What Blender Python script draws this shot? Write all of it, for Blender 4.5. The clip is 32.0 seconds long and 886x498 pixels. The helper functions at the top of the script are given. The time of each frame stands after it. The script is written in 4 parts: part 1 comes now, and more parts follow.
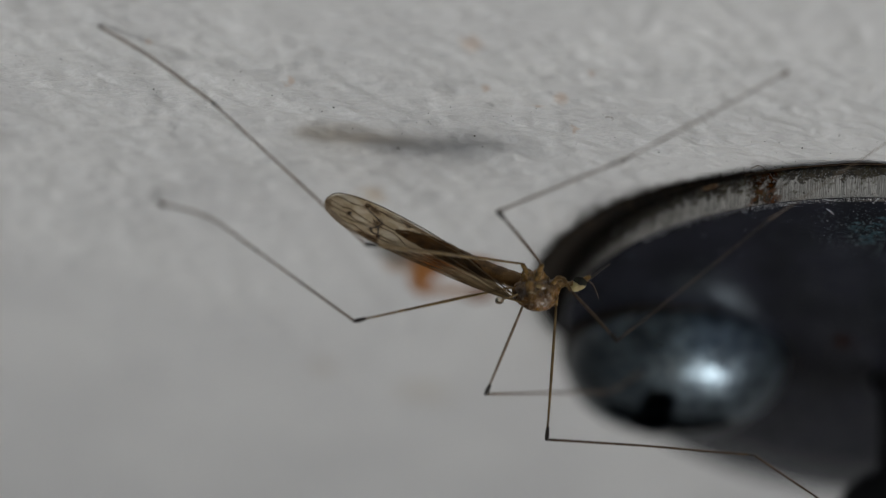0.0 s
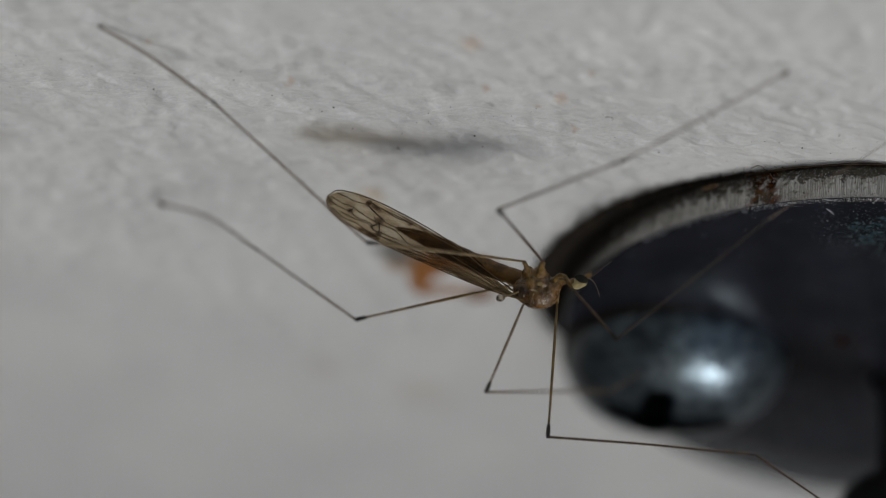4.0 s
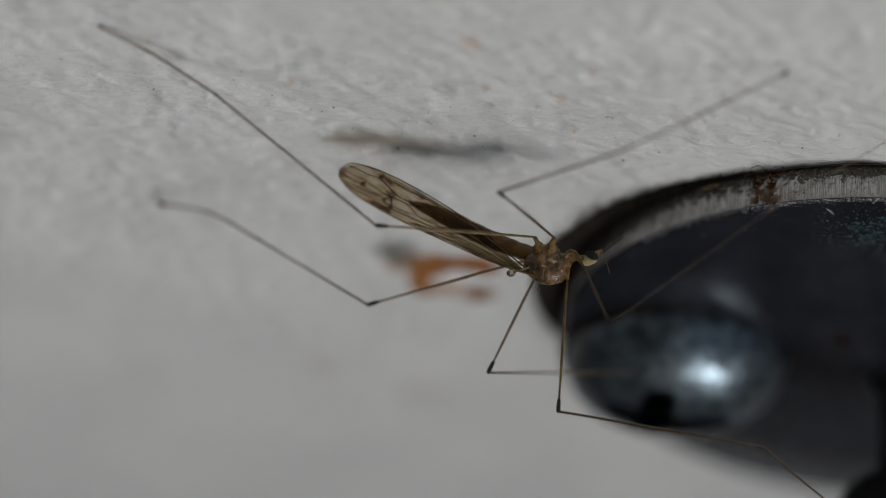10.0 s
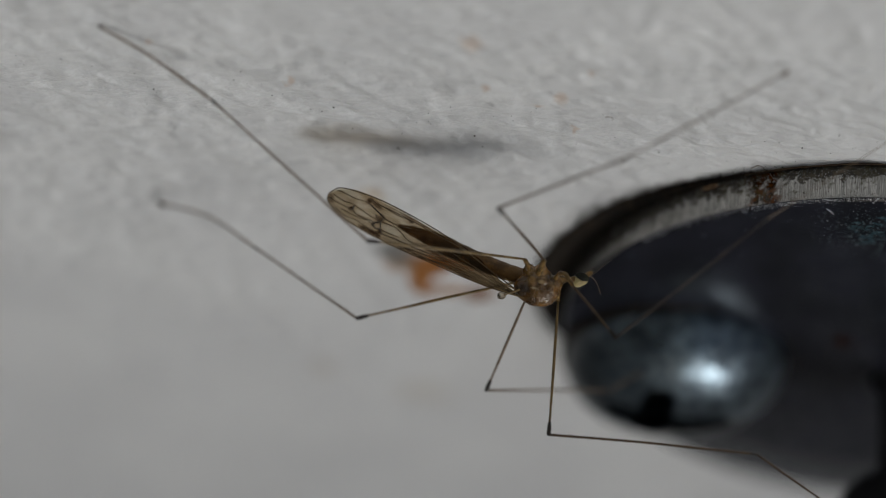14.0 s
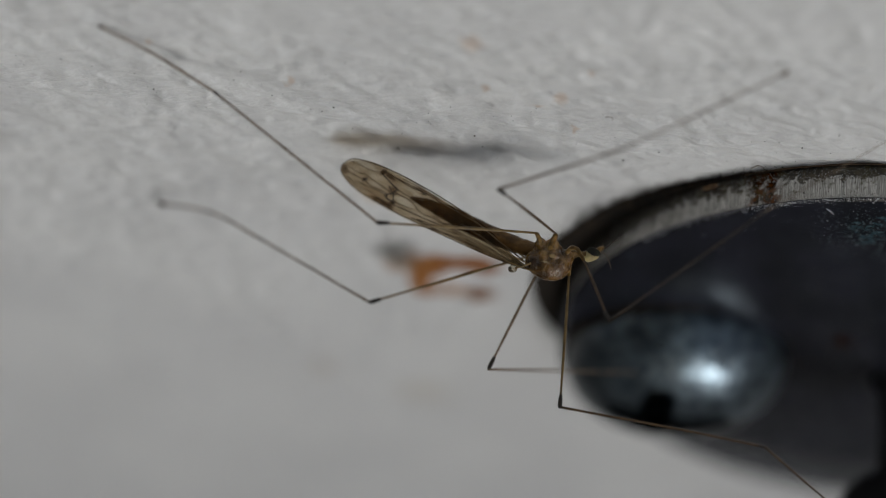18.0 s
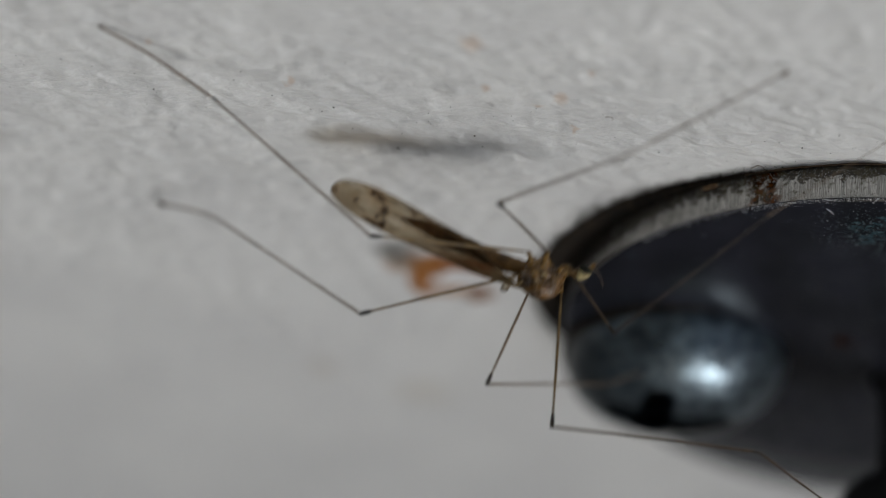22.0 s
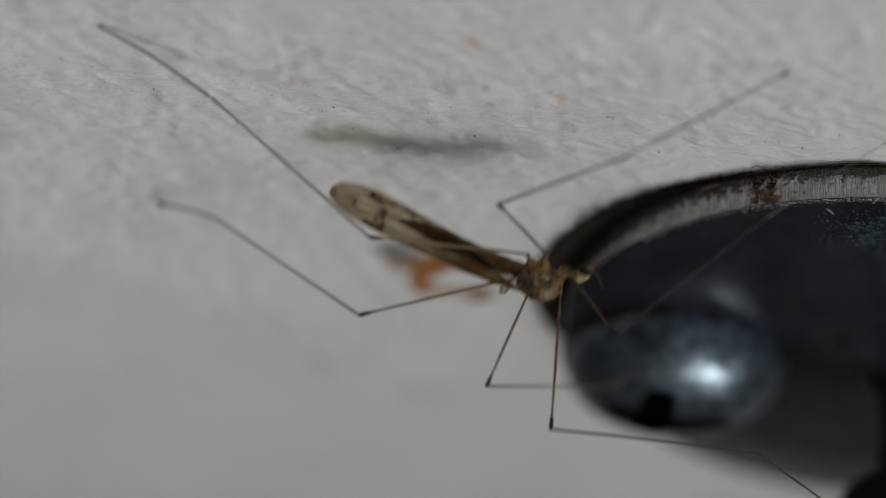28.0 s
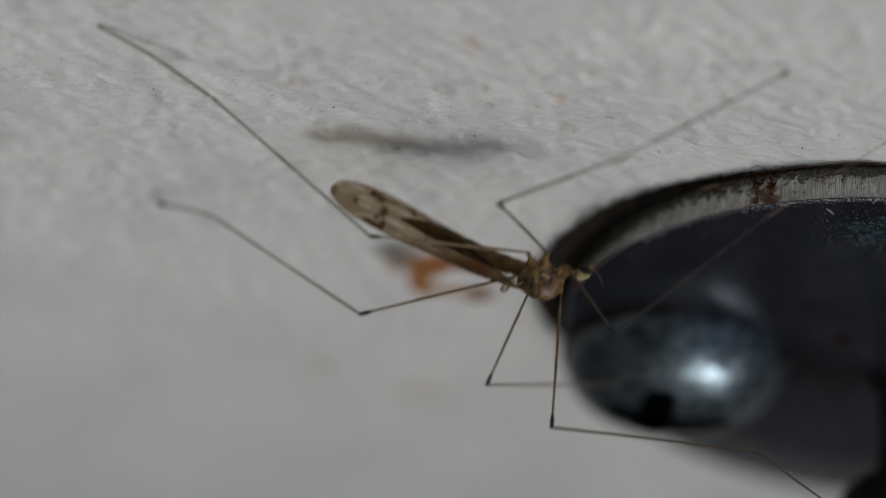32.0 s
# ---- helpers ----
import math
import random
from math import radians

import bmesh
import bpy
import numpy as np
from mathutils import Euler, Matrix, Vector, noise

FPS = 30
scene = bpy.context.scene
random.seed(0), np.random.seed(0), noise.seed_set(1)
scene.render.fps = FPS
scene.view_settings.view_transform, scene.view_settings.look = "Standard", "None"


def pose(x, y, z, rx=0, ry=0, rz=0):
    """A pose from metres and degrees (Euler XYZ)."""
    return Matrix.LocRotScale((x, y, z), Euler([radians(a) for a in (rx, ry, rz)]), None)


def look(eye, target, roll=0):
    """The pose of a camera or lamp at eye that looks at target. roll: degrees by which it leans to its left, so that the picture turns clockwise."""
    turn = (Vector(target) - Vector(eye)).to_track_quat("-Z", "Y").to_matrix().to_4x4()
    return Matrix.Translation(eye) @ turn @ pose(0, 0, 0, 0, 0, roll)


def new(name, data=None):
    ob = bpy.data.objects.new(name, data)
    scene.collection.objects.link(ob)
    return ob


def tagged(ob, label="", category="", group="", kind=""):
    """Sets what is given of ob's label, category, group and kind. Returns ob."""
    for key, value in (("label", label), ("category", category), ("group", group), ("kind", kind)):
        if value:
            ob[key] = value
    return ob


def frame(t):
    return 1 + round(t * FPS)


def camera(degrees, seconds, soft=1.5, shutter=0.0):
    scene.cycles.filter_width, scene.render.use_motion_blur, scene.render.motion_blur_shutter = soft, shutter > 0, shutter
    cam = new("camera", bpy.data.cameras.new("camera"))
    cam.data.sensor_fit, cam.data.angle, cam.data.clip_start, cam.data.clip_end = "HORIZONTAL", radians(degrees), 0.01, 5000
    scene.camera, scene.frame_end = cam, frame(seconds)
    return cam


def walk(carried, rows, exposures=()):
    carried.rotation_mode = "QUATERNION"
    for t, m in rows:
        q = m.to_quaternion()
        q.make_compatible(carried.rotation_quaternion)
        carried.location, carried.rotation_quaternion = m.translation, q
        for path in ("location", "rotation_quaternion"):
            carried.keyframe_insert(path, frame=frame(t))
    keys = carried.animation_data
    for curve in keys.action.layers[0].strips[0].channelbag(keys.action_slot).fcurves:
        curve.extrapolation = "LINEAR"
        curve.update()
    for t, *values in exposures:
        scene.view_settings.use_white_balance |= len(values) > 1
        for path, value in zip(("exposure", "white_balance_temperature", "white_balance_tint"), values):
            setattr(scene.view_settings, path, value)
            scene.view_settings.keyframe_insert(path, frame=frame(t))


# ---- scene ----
MM = 0.001

# ---- camera ----
cam = camera(14.0, 32.0, soft=0.8, shutter=0.7)
cam.data.dof.use_dof = True
cam.data.dof.focus_distance = 0.1606
cam.data.dof.aperture_fstop = 15.0
EYE = pose(0.078086, -0.153253, 1.5, -90.0, -84.5, -153.0)
walk(cam, [(0.0, EYE), (32.0, EYE)], exposures=[(t, -0.46 + d, 6350, 9) for t, d in ((0, 0.0), (1, 0.03), (2, 0.03), (6, 0.0), (8, -0.08), (10, 0.0), (13, -0.03), (14, 0.0), (17, 0.10), (18, 0.05), (20, 0.04), (21, 0.10), (23, 0.16), (25, 0.06), (28, -0.02), (30, 0.03), (32, -0.02))])

# ---- light: a bright overcast sky in front of the wall ----
TO_LIGHT = Vector((0.85, 0.12, 0.48)).normalized()
world = bpy.data.worlds.new("overcast_sky")
scene.world = world
world.use_nodes = True
sky = world.node_tree.nodes.new("ShaderNodeTexSky")
sky.sky_type = "NISHITA"
sky.sun_disc = False
sky.sun_elevation = math.asin(TO_LIGHT.z)
sky.sun_rotation = math.atan2(TO_LIGHT.x, TO_LIGHT.y)
sky.air_density, sky.dust_density, sky.ozone_density = 1.0, 1.5, 1.0
background = world.node_tree.nodes["Background"]
cloud = world.node_tree.nodes.new("ShaderNodeHueSaturation")
cloud.inputs["Saturation"].default_value = 0.45
world.node_tree.links.new(sky.outputs[0], cloud.inputs["Color"])
world.node_tree.links.new(cloud.outputs[0], background.inputs[0])
background.inputs[1].default_value = 0.085
sun_data = bpy.data.lights.new("sun", "SUN")
sun_data.energy, sun_data.angle, sun_data.color = 1.35, radians(16), (1.0, 0.98, 0.95)
sun = new("sun", sun_data)
sun.matrix_world = look(TO_LIGHT * 5 + Vector((0, 0, 1.5)), (0, 0, 1.5))

# frame of the wall: x up the wall, y along it, z into it
WALL = Matrix(((0, 0, -1, 0), (0, 1, 0, 0), (1, 0, 0, 1.5), (0, 0, 0, 1)))


# ---- materials ----
class Nodes:
    """A material and its nodes, with coordinates in millimetres of the object."""

    def __init__(self, name):
        self.mat = bpy.data.materials.new(name)
        self.mat.use_nodes = True
        self.tree = self.mat.node_tree
        self.shader = self.tree.nodes["Principled BSDF"]
        self.out = self.tree.nodes["Material Output"]
        coord = self.add("ShaderNodeTexCoord")
        scale = self.add("ShaderNodeVectorMath", operation="SCALE")
        self.link(coord.outputs["Object"], scale.inputs[0])
        scale.inputs["Scale"].default_value = 1000
        self.mm = scale.outputs[0]

    def add(self, kind, **settings):
        node = self.tree.nodes.new(kind)
        if "operation" in settings:
            node.operation = settings["operation"]
        return node

    def link(self, a, b):
        self.tree.links.new(a, b)

    def stretch(self, sx, sy, sz, turn=0.0):
        m = self.add("ShaderNodeMapping")
        self.link(self.mm, m.inputs[0])
        m.inputs["Scale"].default_value = (sx, sy, sz)
        m.inputs["Rotation"].default_value = (0, 0, radians(turn))
        return m.outputs[0]

    def noise(self, scale, detail=3.0, rough=0.5, vector=None, warp=0.0):
        n = self.add("ShaderNodeTexNoise")
        n.inputs["Scale"].default_value = scale
        n.inputs["Detail"].default_value = detail
        n.inputs["Roughness"].default_value = rough
        n.inputs["Distortion"].default_value = warp
        self.link(vector or self.mm, n.inputs["Vector"])
        return n.outputs[0]

    def span(self, value, a, b, c=0.0, d=1.0):
        r = self.add("ShaderNodeMapRange")
        for i, v in enumerate((a, b, c, d)):
            r.inputs[i + 1].default_value = v
        r.interpolation_type = "SMOOTHSTEP"
        self.link(value, r.inputs[0])
        return r.outputs[0]

    def math(self, op, a, b):
        m = self.add("ShaderNodeMath", operation=op)
        for i, v in enumerate((a, b)):
            if isinstance(v, (int, float)):
                m.inputs[i].default_value = v
            else:
                self.link(v, m.inputs[i])
        return m.outputs[0]

    def mix(self, fac, a, b):
        m = self.add("ShaderNodeMix")
        m.data_type = "RGBA"
        for i, v in ((0, fac), (6, a), (7, b)):
            if isinstance(v, (int, float)):
                m.inputs[i].default_value = v
            elif isinstance(v, tuple):
                m.inputs[i].default_value = (*v, 1)
            else:
                self.link(v, m.inputs[i])
        return m.outputs[2]

    def spot(self, x, y, rx, ry, turn=0.0, edge=0.5, warp=None):
        """1 inside an oval of the x-y plane with a ragged edge, 0 outside."""
        m = self.add("ShaderNodeMapping")
        m.vector_type = "TEXTURE"
        m.inputs["Location"].default_value = (x, y, 0)
        m.inputs["Scale"].default_value = (rx, ry, 1e6)
        m.inputs["Rotation"].default_value = (0, 0, radians(turn))
        self.link(warp or self.mm, m.inputs[0])
        length = self.add("ShaderNodeVectorMath", operation="LENGTH")
        self.link(m.outputs[0], length.inputs[0])
        return self.span(length.outputs["Value"], 1.0, edge, 0.0, 1.0)

    def warped(self, scale, amount):
        n = self.add("ShaderNodeTexNoise")
        n.inputs["Scale"].default_value = scale
        n.inputs["Detail"].default_value = 3
        self.link(self.mm, n.inputs["Vector"])
        sub = self.add("ShaderNodeVectorMath", operation="SUBTRACT")
        self.link(n.outputs["Color"], sub.inputs[0])
        sub.inputs[1].default_value = (0.5, 0.5, 0.5)
        mul = self.add("ShaderNodeVectorMath", operation="SCALE")
        mul.inputs["Scale"].default_value = amount
        self.link(sub.outputs[0], mul.inputs[0])
        out = self.add("ShaderNodeVectorMath", operation="ADD")
        self.link(self.mm, out.inputs[0])
        self.link(mul.outputs[0], out.inputs[1])
        return out.outputs[0]

    def colour(self, c):
        if isinstance(c, tuple):
            self.shader.inputs["Base Color"].default_value = (*c, 1)
        else:
            self.link(c, self.shader.inputs["Base Color"])

    def set(self, name, v):
        if isinstance(v, (int, float)):
            self.shader.inputs[name].default_value = v
        else:
            self.link(v, self.shader.inputs[name])

    def bump(self, height, depth_mm, strength=1.0):
        b = self.add("ShaderNodeBump")
        b.inputs["Strength"].default_value = strength
        b.inputs["Distance"].default_value = depth_mm * MM
        self.link(height, b.inputs["Height"])
        self.link(b.outputs[0], self.shader.inputs["Normal"])


def chitin(name, dark, light, scale=3.0, rough=0.4, bump=0.03, see=0.0):
    n = Nodes(name)
    n.colour(n.mix(n.span(n.noise(scale, 4), 0.35, 0.65), dark, light))
    n.set("Roughness", rough)
    n.set("Specular IOR Level", 0.35)
    if see:
        n.set("Subsurface Weight", see)
        n.set("Subsurface Scale", 0.2 * MM)
        n.shader.inputs["Subsurface Radius"].default_value = (1.0, 0.6, 0.3)
    n.bump(n.noise(scale * 4, 3), bump)
    return n.mat


def thorax_hide():
    """Amber cuticle, dark brown on the back, with pale seams."""
    n = Nodes("mottled_thorax_cuticle")
    soft = n.warped(1.6, 0.5)
    tone = n.mix(n.span(n.noise(2.4, 5, 0.65), 0.36, 0.64), (0.055, 0.028, 0.008), (0.25, 0.132, 0.034))
    for x, y, rx, ry, colour, amount in ((0.25, -0.75, 0.85, 0.6, (0.135, 0.074, 0.030), 0.75), (-0.75, -0.4, 0.5, 0.6, (0.030, 0.017, 0.009), 0.95), (-0.35, -0.85, 0.45, 0.35, (0.06, 0.034, 0.017), 0.8),
                                         (0.05, 0.4, 0.5, 0.4, (0.40, 0.255, 0.12), 0.6), (0.1, 0.02, 0.22, 0.14, (0.46, 0.34, 0.16), 0.7), (-0.35, 0.1, 0.3, 0.2, (0.40, 0.24, 0.07), 0.7),
                                         (-0.25, -0.35, 0.25, 0.07, (0.42, 0.33, 0.19), 0.7), (0.6, -0.15, 0.3, 0.2, (0.26, 0.16, 0.07), 0.6)):
        tone = n.mix(n.math("MULTIPLY", n.spot(x, y, rx, ry, edge=0.3, warp=soft), amount), tone, colour)
    n.colour(tone)
    n.set("Roughness", n.span(n.noise(4.0, 4), 0.3, 0.7, 0.16, 0.42))
    n.set("Specular IOR Level", 0.55)
    n.set("Subsurface Weight", 0.3)
    n.set("Subsurface Scale", 0.25 * MM)
    n.shader.inputs["Subsurface Radius"].default_value = (1.0, 0.55, 0.25)
    n.bump(n.noise(5.0, 4, 0.6), 0.06, 0.8)
    return n.mat


def belly_hide():
    """Dark brown rings, amber where the abdomen joins the thorax."""
    n = Nodes("abdomen_cuticle")
    soft = n.warped(1.2, 0.6)
    tone = n.mix(n.span(n.noise(2.2, 5, 0.65), 0.38, 0.62), (0.062, 0.031, 0.009), (0.17, 0.088, 0.026))
    tone = n.mix(n.math("MULTIPLY", n.spot(-0.7, 0.15, 1.5, 1.0, -25, 0.3, soft), 0.85), tone, (0.15, 0.08, 0.022))
    n.colour(tone)
    n.set("Roughness", 0.42)
    n.set("Specular IOR Level", 0.3)
    n.bump(n.noise(6.0, 3), 0.05)
    return n.mat


def wall_paint():
    n = Nodes("white_wall_paint")
    tone = n.mix(n.span(n.noise(0.12, 3), 0.35, 0.65), (0.74, 0.74, 0.735), (0.80, 0.80, 0.79))
    tone = n.mix(n.span(n.noise(1.6, 4, 0.6), 0.62, 0.75, 0.0, 0.25), tone, (0.62, 0.61, 0.58))
    ragged = n.warped(0.55, 2.2)
    fine = n.warped(2.0, 0.8)
    for x, y, rx, ry, colour, amount, edge in (
        (-1.05, 2.9, 0.85, 1.9, (0.34, 0.12, 0.010), 0.98, 0.45),
        (-0.6, 4.3, 0.8, 1.2, (0.35, 0.13, 0.016), 0.95, 0.4),
        (-0.6, 1.6, 1.8, 1.15, (0.36, 0.13, 0.012), 0.97, 0.35),
        (-2.1, 2.1, 1.0, 0.9, (0.42, 0.20, 0.05), 0.8, 0.2),
        (1.2, 1.35, 2.3, 0.95, (0.29, 0.10, 0.018), 0.97, 0.5),
        (1.95, 4.55, 1.3, 1.15, (0.22, 0.085, 0.022), 0.98, 0.35),
        (0.6, 4.1, 1.1, 0.8, (0.46, 0.24, 0.10), 0.8, 0.2),
        (1.0, 3.0, 1.4, 0.9, (0.84, 0.85, 0.87), 0.9, 0.2),
        (-2.15, 0.8, 1.7, 1.7, (0.16, 0.155, 0.14), 0.92, 0.25),
        (-5.6, 14.6, 1.0, 1.8, (0.55, 0.5, 0.44), 0.5, 0.1),
        (-0.3, 16.4, 2.2, 2.4, (0.62, 0.57, 0.48), 0.5, 0.1),
        (-3.5, -5.0, 0.9, 1.0, (0.62, 0.5, 0.36), 0.6, 0.2),
    ):
        tone = n.mix(n.math("MULTIPLY", n.spot(x, y, rx, ry, edge=edge, warp=ragged), amount), tone, colour)
    for x, y, r in ((0.4, -19.6, 0.7), (5.7, -18.0, 0.3), (1.2, -16.0, 0.3), (4.5, -15.5, 0.45), (-7.4, -14.7, 0.3), (5.3, -13.0, 0.25), (3.6, -14.6, 0.2), (-13.6, -17.0, 0.25)):
        tone = n.mix(n.math("MULTIPLY", n.spot(x, y, r, r * 1.6, edge=0.2, warp=fine), 0.5), tone, (0.58, 0.40, 0.27))
    n.colour(tone)
    n.set("Roughness", n.span(n.noise(0.8, 3), 0.3, 0.7, 0.36, 0.55))
    n.set("Specular IOR Level", 0.35)
    n.bump(n.math("ADD", n.noise(2.4, 2.8, 0.52, n.stretch(0.42, 1.15, 1.0, -9)), n.math("MULTIPLY", n.noise(6.5, 2.0, 0.5, n.stretch(0.6, 1.0, 1.0, -9)), 0.16)), 0.27, 1.0)
    return n.mat


def plate_enamel():
    """Dark blued coating, worn and slightly glossy."""
    n = Nodes("dark_blued_coating")
    tone = n.mix(n.span(n.noise(0.35, 4), 0.35, 0.7), (0.013, 0.014, 0.018), (0.023, 0.024, 0.033))
    scuff = n.span(n.noise(1.4, 5, 0.65, n.stretch(0.35, 1.3, 1.0, 20)), 0.62, 0.72)
    tone = n.mix(n.math("MULTIPLY", scuff, 0.25), tone, (0.10, 0.14, 0.17))
    near = n.warped(1.2, 1.4)
    tone = n.mix(n.math("MULTIPLY", n.math("MULTIPLY", n.spot(-2.0, -12.4, 1.9, 1.7, edge=0.2, warp=near), n.span(n.noise(2.2, 5, 0.7, n.stretch(0.5, 2.0, 1.0, 35)), 0.5, 0.62)), 0.7), tone, (0.10, 0.22, 0.25))
    specks = n.math("MULTIPLY", n.spot(-2.6, -11.5, 4.2, 4.2, edge=0.1, warp=near), n.span(n.noise(5.5, 4, 0.7), 0.57, 0.65))
    tone = n.mix(n.math("MULTIPLY", specks, 0.75), tone, (0.16, 0.20, 0.21))
    dust = n.math("MULTIPLY", n.spot(1.0, -8.5, 4.6, 6.5, edge=0.2, warp=near), n.span(n.noise(7.5, 4, 0.75), 0.53, 0.64))
    tone = n.mix(n.math("MULTIPLY", dust, 0.45), tone, (0.13, 0.16, 0.175))
    rust = n.math("MAXIMUM", n.spot(-2.03, -0.67, 0.75, 0.9, edge=0.3, warp=near), n.math("MULTIPLY", n.spot(-3.76, 2.29, 0.4, 0.9, edge=0.2, warp=near), 0.7))
    tone = n.mix(n.math("MULTIPLY", rust, 0.9), tone, (0.022, 0.009, 0.005))
    n.colour(tone)
    n.set("Roughness", n.span(n.noise(0.9, 4), 0.3, 0.7, 0.13, 0.21))
    n.set("Specular IOR Level", n.math("MULTIPLY", n.math("SUBTRACT", 1.0, rust), 0.8))
    n.bump(n.noise(2.5, 5, 0.6), 0.04, 0.5)
    return n.mat


def worn_steel():
    """Bare edge with upright file marks, grime towards the wall, rust, shade painted on one side."""
    n = Nodes("worn_steel_edge")
    split = n.add("ShaderNodeSeparateXYZ")
    n.link(n.mm, split.inputs[0])
    marks = n.noise(8.0, 3, 0.7, n.stretch(3.2, 3.2, 0.08))
    tone = n.mix(n.span(marks, 0.40, 0.60), (0.33, 0.32, 0.30), (0.74, 0.73, 0.70))
    tone = n.mix(n.span(n.noise(1.2, 3), 0.4, 0.65, 0.0, 0.45), tone, (0.33, 0.31, 0.28))
    tone = n.mix(n.span(n.noise(7.0, 3, 0.6), 0.63, 0.68, 0.0, 0.85), tone, (0.05, 0.042, 0.034))
    ragged = n.math("ADD", split.outputs[2], n.span(n.noise(2.6, 5, 0.68), 0.3, 0.7, -0.32, 0.32))
    # the grime band is widened at one side to carry painted shade
    ragged = n.math("ADD", ragged, n.math("MULTIPLY", n.spot(-15.6, 0.0, 9.0, 14.0, edge=0.35), 0.52))
    grime = n.span(ragged, -0.80, -0.62)
    tone = n.mix(n.math("MULTIPLY", grime, 0.95), tone, n.mix(n.span(n.noise(4.5, 5, 0.7), 0.38, 0.68), (0.014, 0.011, 0.007), (0.105, 0.080, 0.046)))
    crumbly = n.warped(2.2, 0.7)
    rust = n.span(n.noise(1.5, 5, 0.7), 0.66, 0.72, 0.0, 0.7)
    for x, y, r in ((-7.65, -13.42, 0.8), (-7.1, -13.7, 0.7), (-1.5, -15.4, 0.5)):
        rust = n.math("MAXIMUM", rust, n.math("MULTIPLY", n.spot(x, y, r, r, edge=0.1, warp=crumbly), n.span(n.noise(2.6, 5, 0.65), 0.42, 0.5)))
    tone = n.mix(n.math("MULTIPLY", rust, 0.92), tone, n.mix(n.span(n.noise(3.5, 4), 0.4, 0.6), (0.020, 0.008, 0.003), (0.135, 0.040, 0.004)))
    moss = n.math("MULTIPLY", n.span(n.noise(1.1, 3, 0.6), 0.47, 0.6), n.span(n.noise(5.0, 5, 0.7), 0.45, 0.6))
    tone = n.mix(n.math("MULTIPLY", moss, 0.75), tone, (0.075, 0.062, 0.020))
    # shade of the side turned from the sun, put into the tone
    side_shade = n.math("MULTIPLY", n.spot(-15.6, 1.0, 7.6, 12.0, edge=0.5, warp=n.warped(0.8, 1.5)), 0.7)
    side_shade = n.math("MAXIMUM", side_shade, n.math("MULTIPLY", n.spot(-15.6, 2.0, 6.0, 10.0, edge=0.3), 0.93))
    tone = n.mix(side_shade, tone, (0.022, 0.020, 0.018))
    n.set("Specular IOR Level", n.math("MULTIPLY", n.math("SUBTRACT", 1.0, n.math("MAXIMUM", side_shade, rust)), 0.5))
    n.colour(tone)
    n.set("Metallic", n.math("MULTIPLY", n.math("SUBTRACT", 1.0, n.math("MAXIMUM", n.math("MAXIMUM", grime, rust), n.math("MAXIMUM", moss, side_shade))), 0.6))
    n.set("Roughness", 0.5)
    n.bump(marks, 0.04, 0.6)
    return n.mat


def plated_steel():
    n = Nodes("dull_plated_steel")
    tone = n.mix(n.span(n.noise(1.15, 4, 0.6), 0.36, 0.64), (0.045, 0.060, 0.075), (0.155, 0.200, 0.235))
    tone = n.mix(n.span(n.noise(2.4, 5, 0.7), 0.45, 0.68, 0.0, 0.6), tone, (0.235, 0.272, 0.290))
    split = n.add("ShaderNodeSeparateXYZ")
    n.link(n.mm, split.inputs[0])
    # the tone darkens in a narrow band towards the foot
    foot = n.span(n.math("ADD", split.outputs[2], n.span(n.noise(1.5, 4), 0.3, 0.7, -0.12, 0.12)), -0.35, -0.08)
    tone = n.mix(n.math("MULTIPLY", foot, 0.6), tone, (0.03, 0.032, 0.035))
    caked = n.math("MULTIPLY", n.spot(1.6, 1.6, 2.8, 1.95, edge=0.7, warp=n.warped(1.0, 1.2)), 0.93)
    tone = n.mix(caked, tone, (0.008, 0.008, 0.008))
    # one half of the dome is toned darker with a ragged border
    dark_half = n.math("MULTIPLY", n.spot(-4.9, 1.0, 4.7, 6.0, edge=0.4, warp=n.warped(0.8, 1.6)), 0.86)
    tone = n.mix(dark_half, tone, (0.022, 0.026, 0.028))
    n.colour(tone)
    n.set("Metallic", n.math("MULTIPLY", n.math("SUBTRACT", 1.0, n.math("MAXIMUM", caked, dark_half)), 0.85))
    n.set("Roughness", n.span(n.noise(2.0, 4), 0.3, 0.7, 0.26, 0.39))
    n.bump(n.noise(1.7, 4, 0.6), 0.045, 0.6)
    return n.mat


def plain_ground():
    n = Nodes("grey_paving")
    n.colour(n.mix(n.noise(0.02, 4), (0.075, 0.072, 0.066), (0.135, 0.13, 0.12)))
    n.set("Roughness", 0.9)
    return n.mat


def dark_finish():
    n = Nodes("dark_block_surface")
    n.colour(n.mix(n.noise(0.01, 5), (0.014, 0.014, 0.016), (0.03, 0.028, 0.026)))
    n.set("Roughness", 0.9)
    return n.mat


BLOCK_DARK = dark_finish()
PAINT, ENAMEL, EDGE, STEEL = wall_paint(), plate_enamel(), worn_steel(), plated_steel()
PAVING = plain_ground()
AMBER = chitin("amber_cuticle", (0.10, 0.055, 0.012), (0.31, 0.185, 0.055), 4.5, 0.28, 0.10, 0.25)
HIDE = thorax_hide()
BELLY = belly_hide()
SEPIA = chitin("sepia_leg_cuticle", (0.06, 0.036, 0.018), (0.11, 0.068, 0.034), 2.0, 0.45, 0.02)
UMBER = chitin("umber_leg_cuticle", (0.024, 0.015, 0.008), (0.05, 0.03, 0.015), 2.0, 0.5, 0.02)
STRAW = chitin("straw_cuticle", (0.125, 0.08, 0.028), (0.23, 0.15, 0.055), 2.0, 0.35, 0.02)
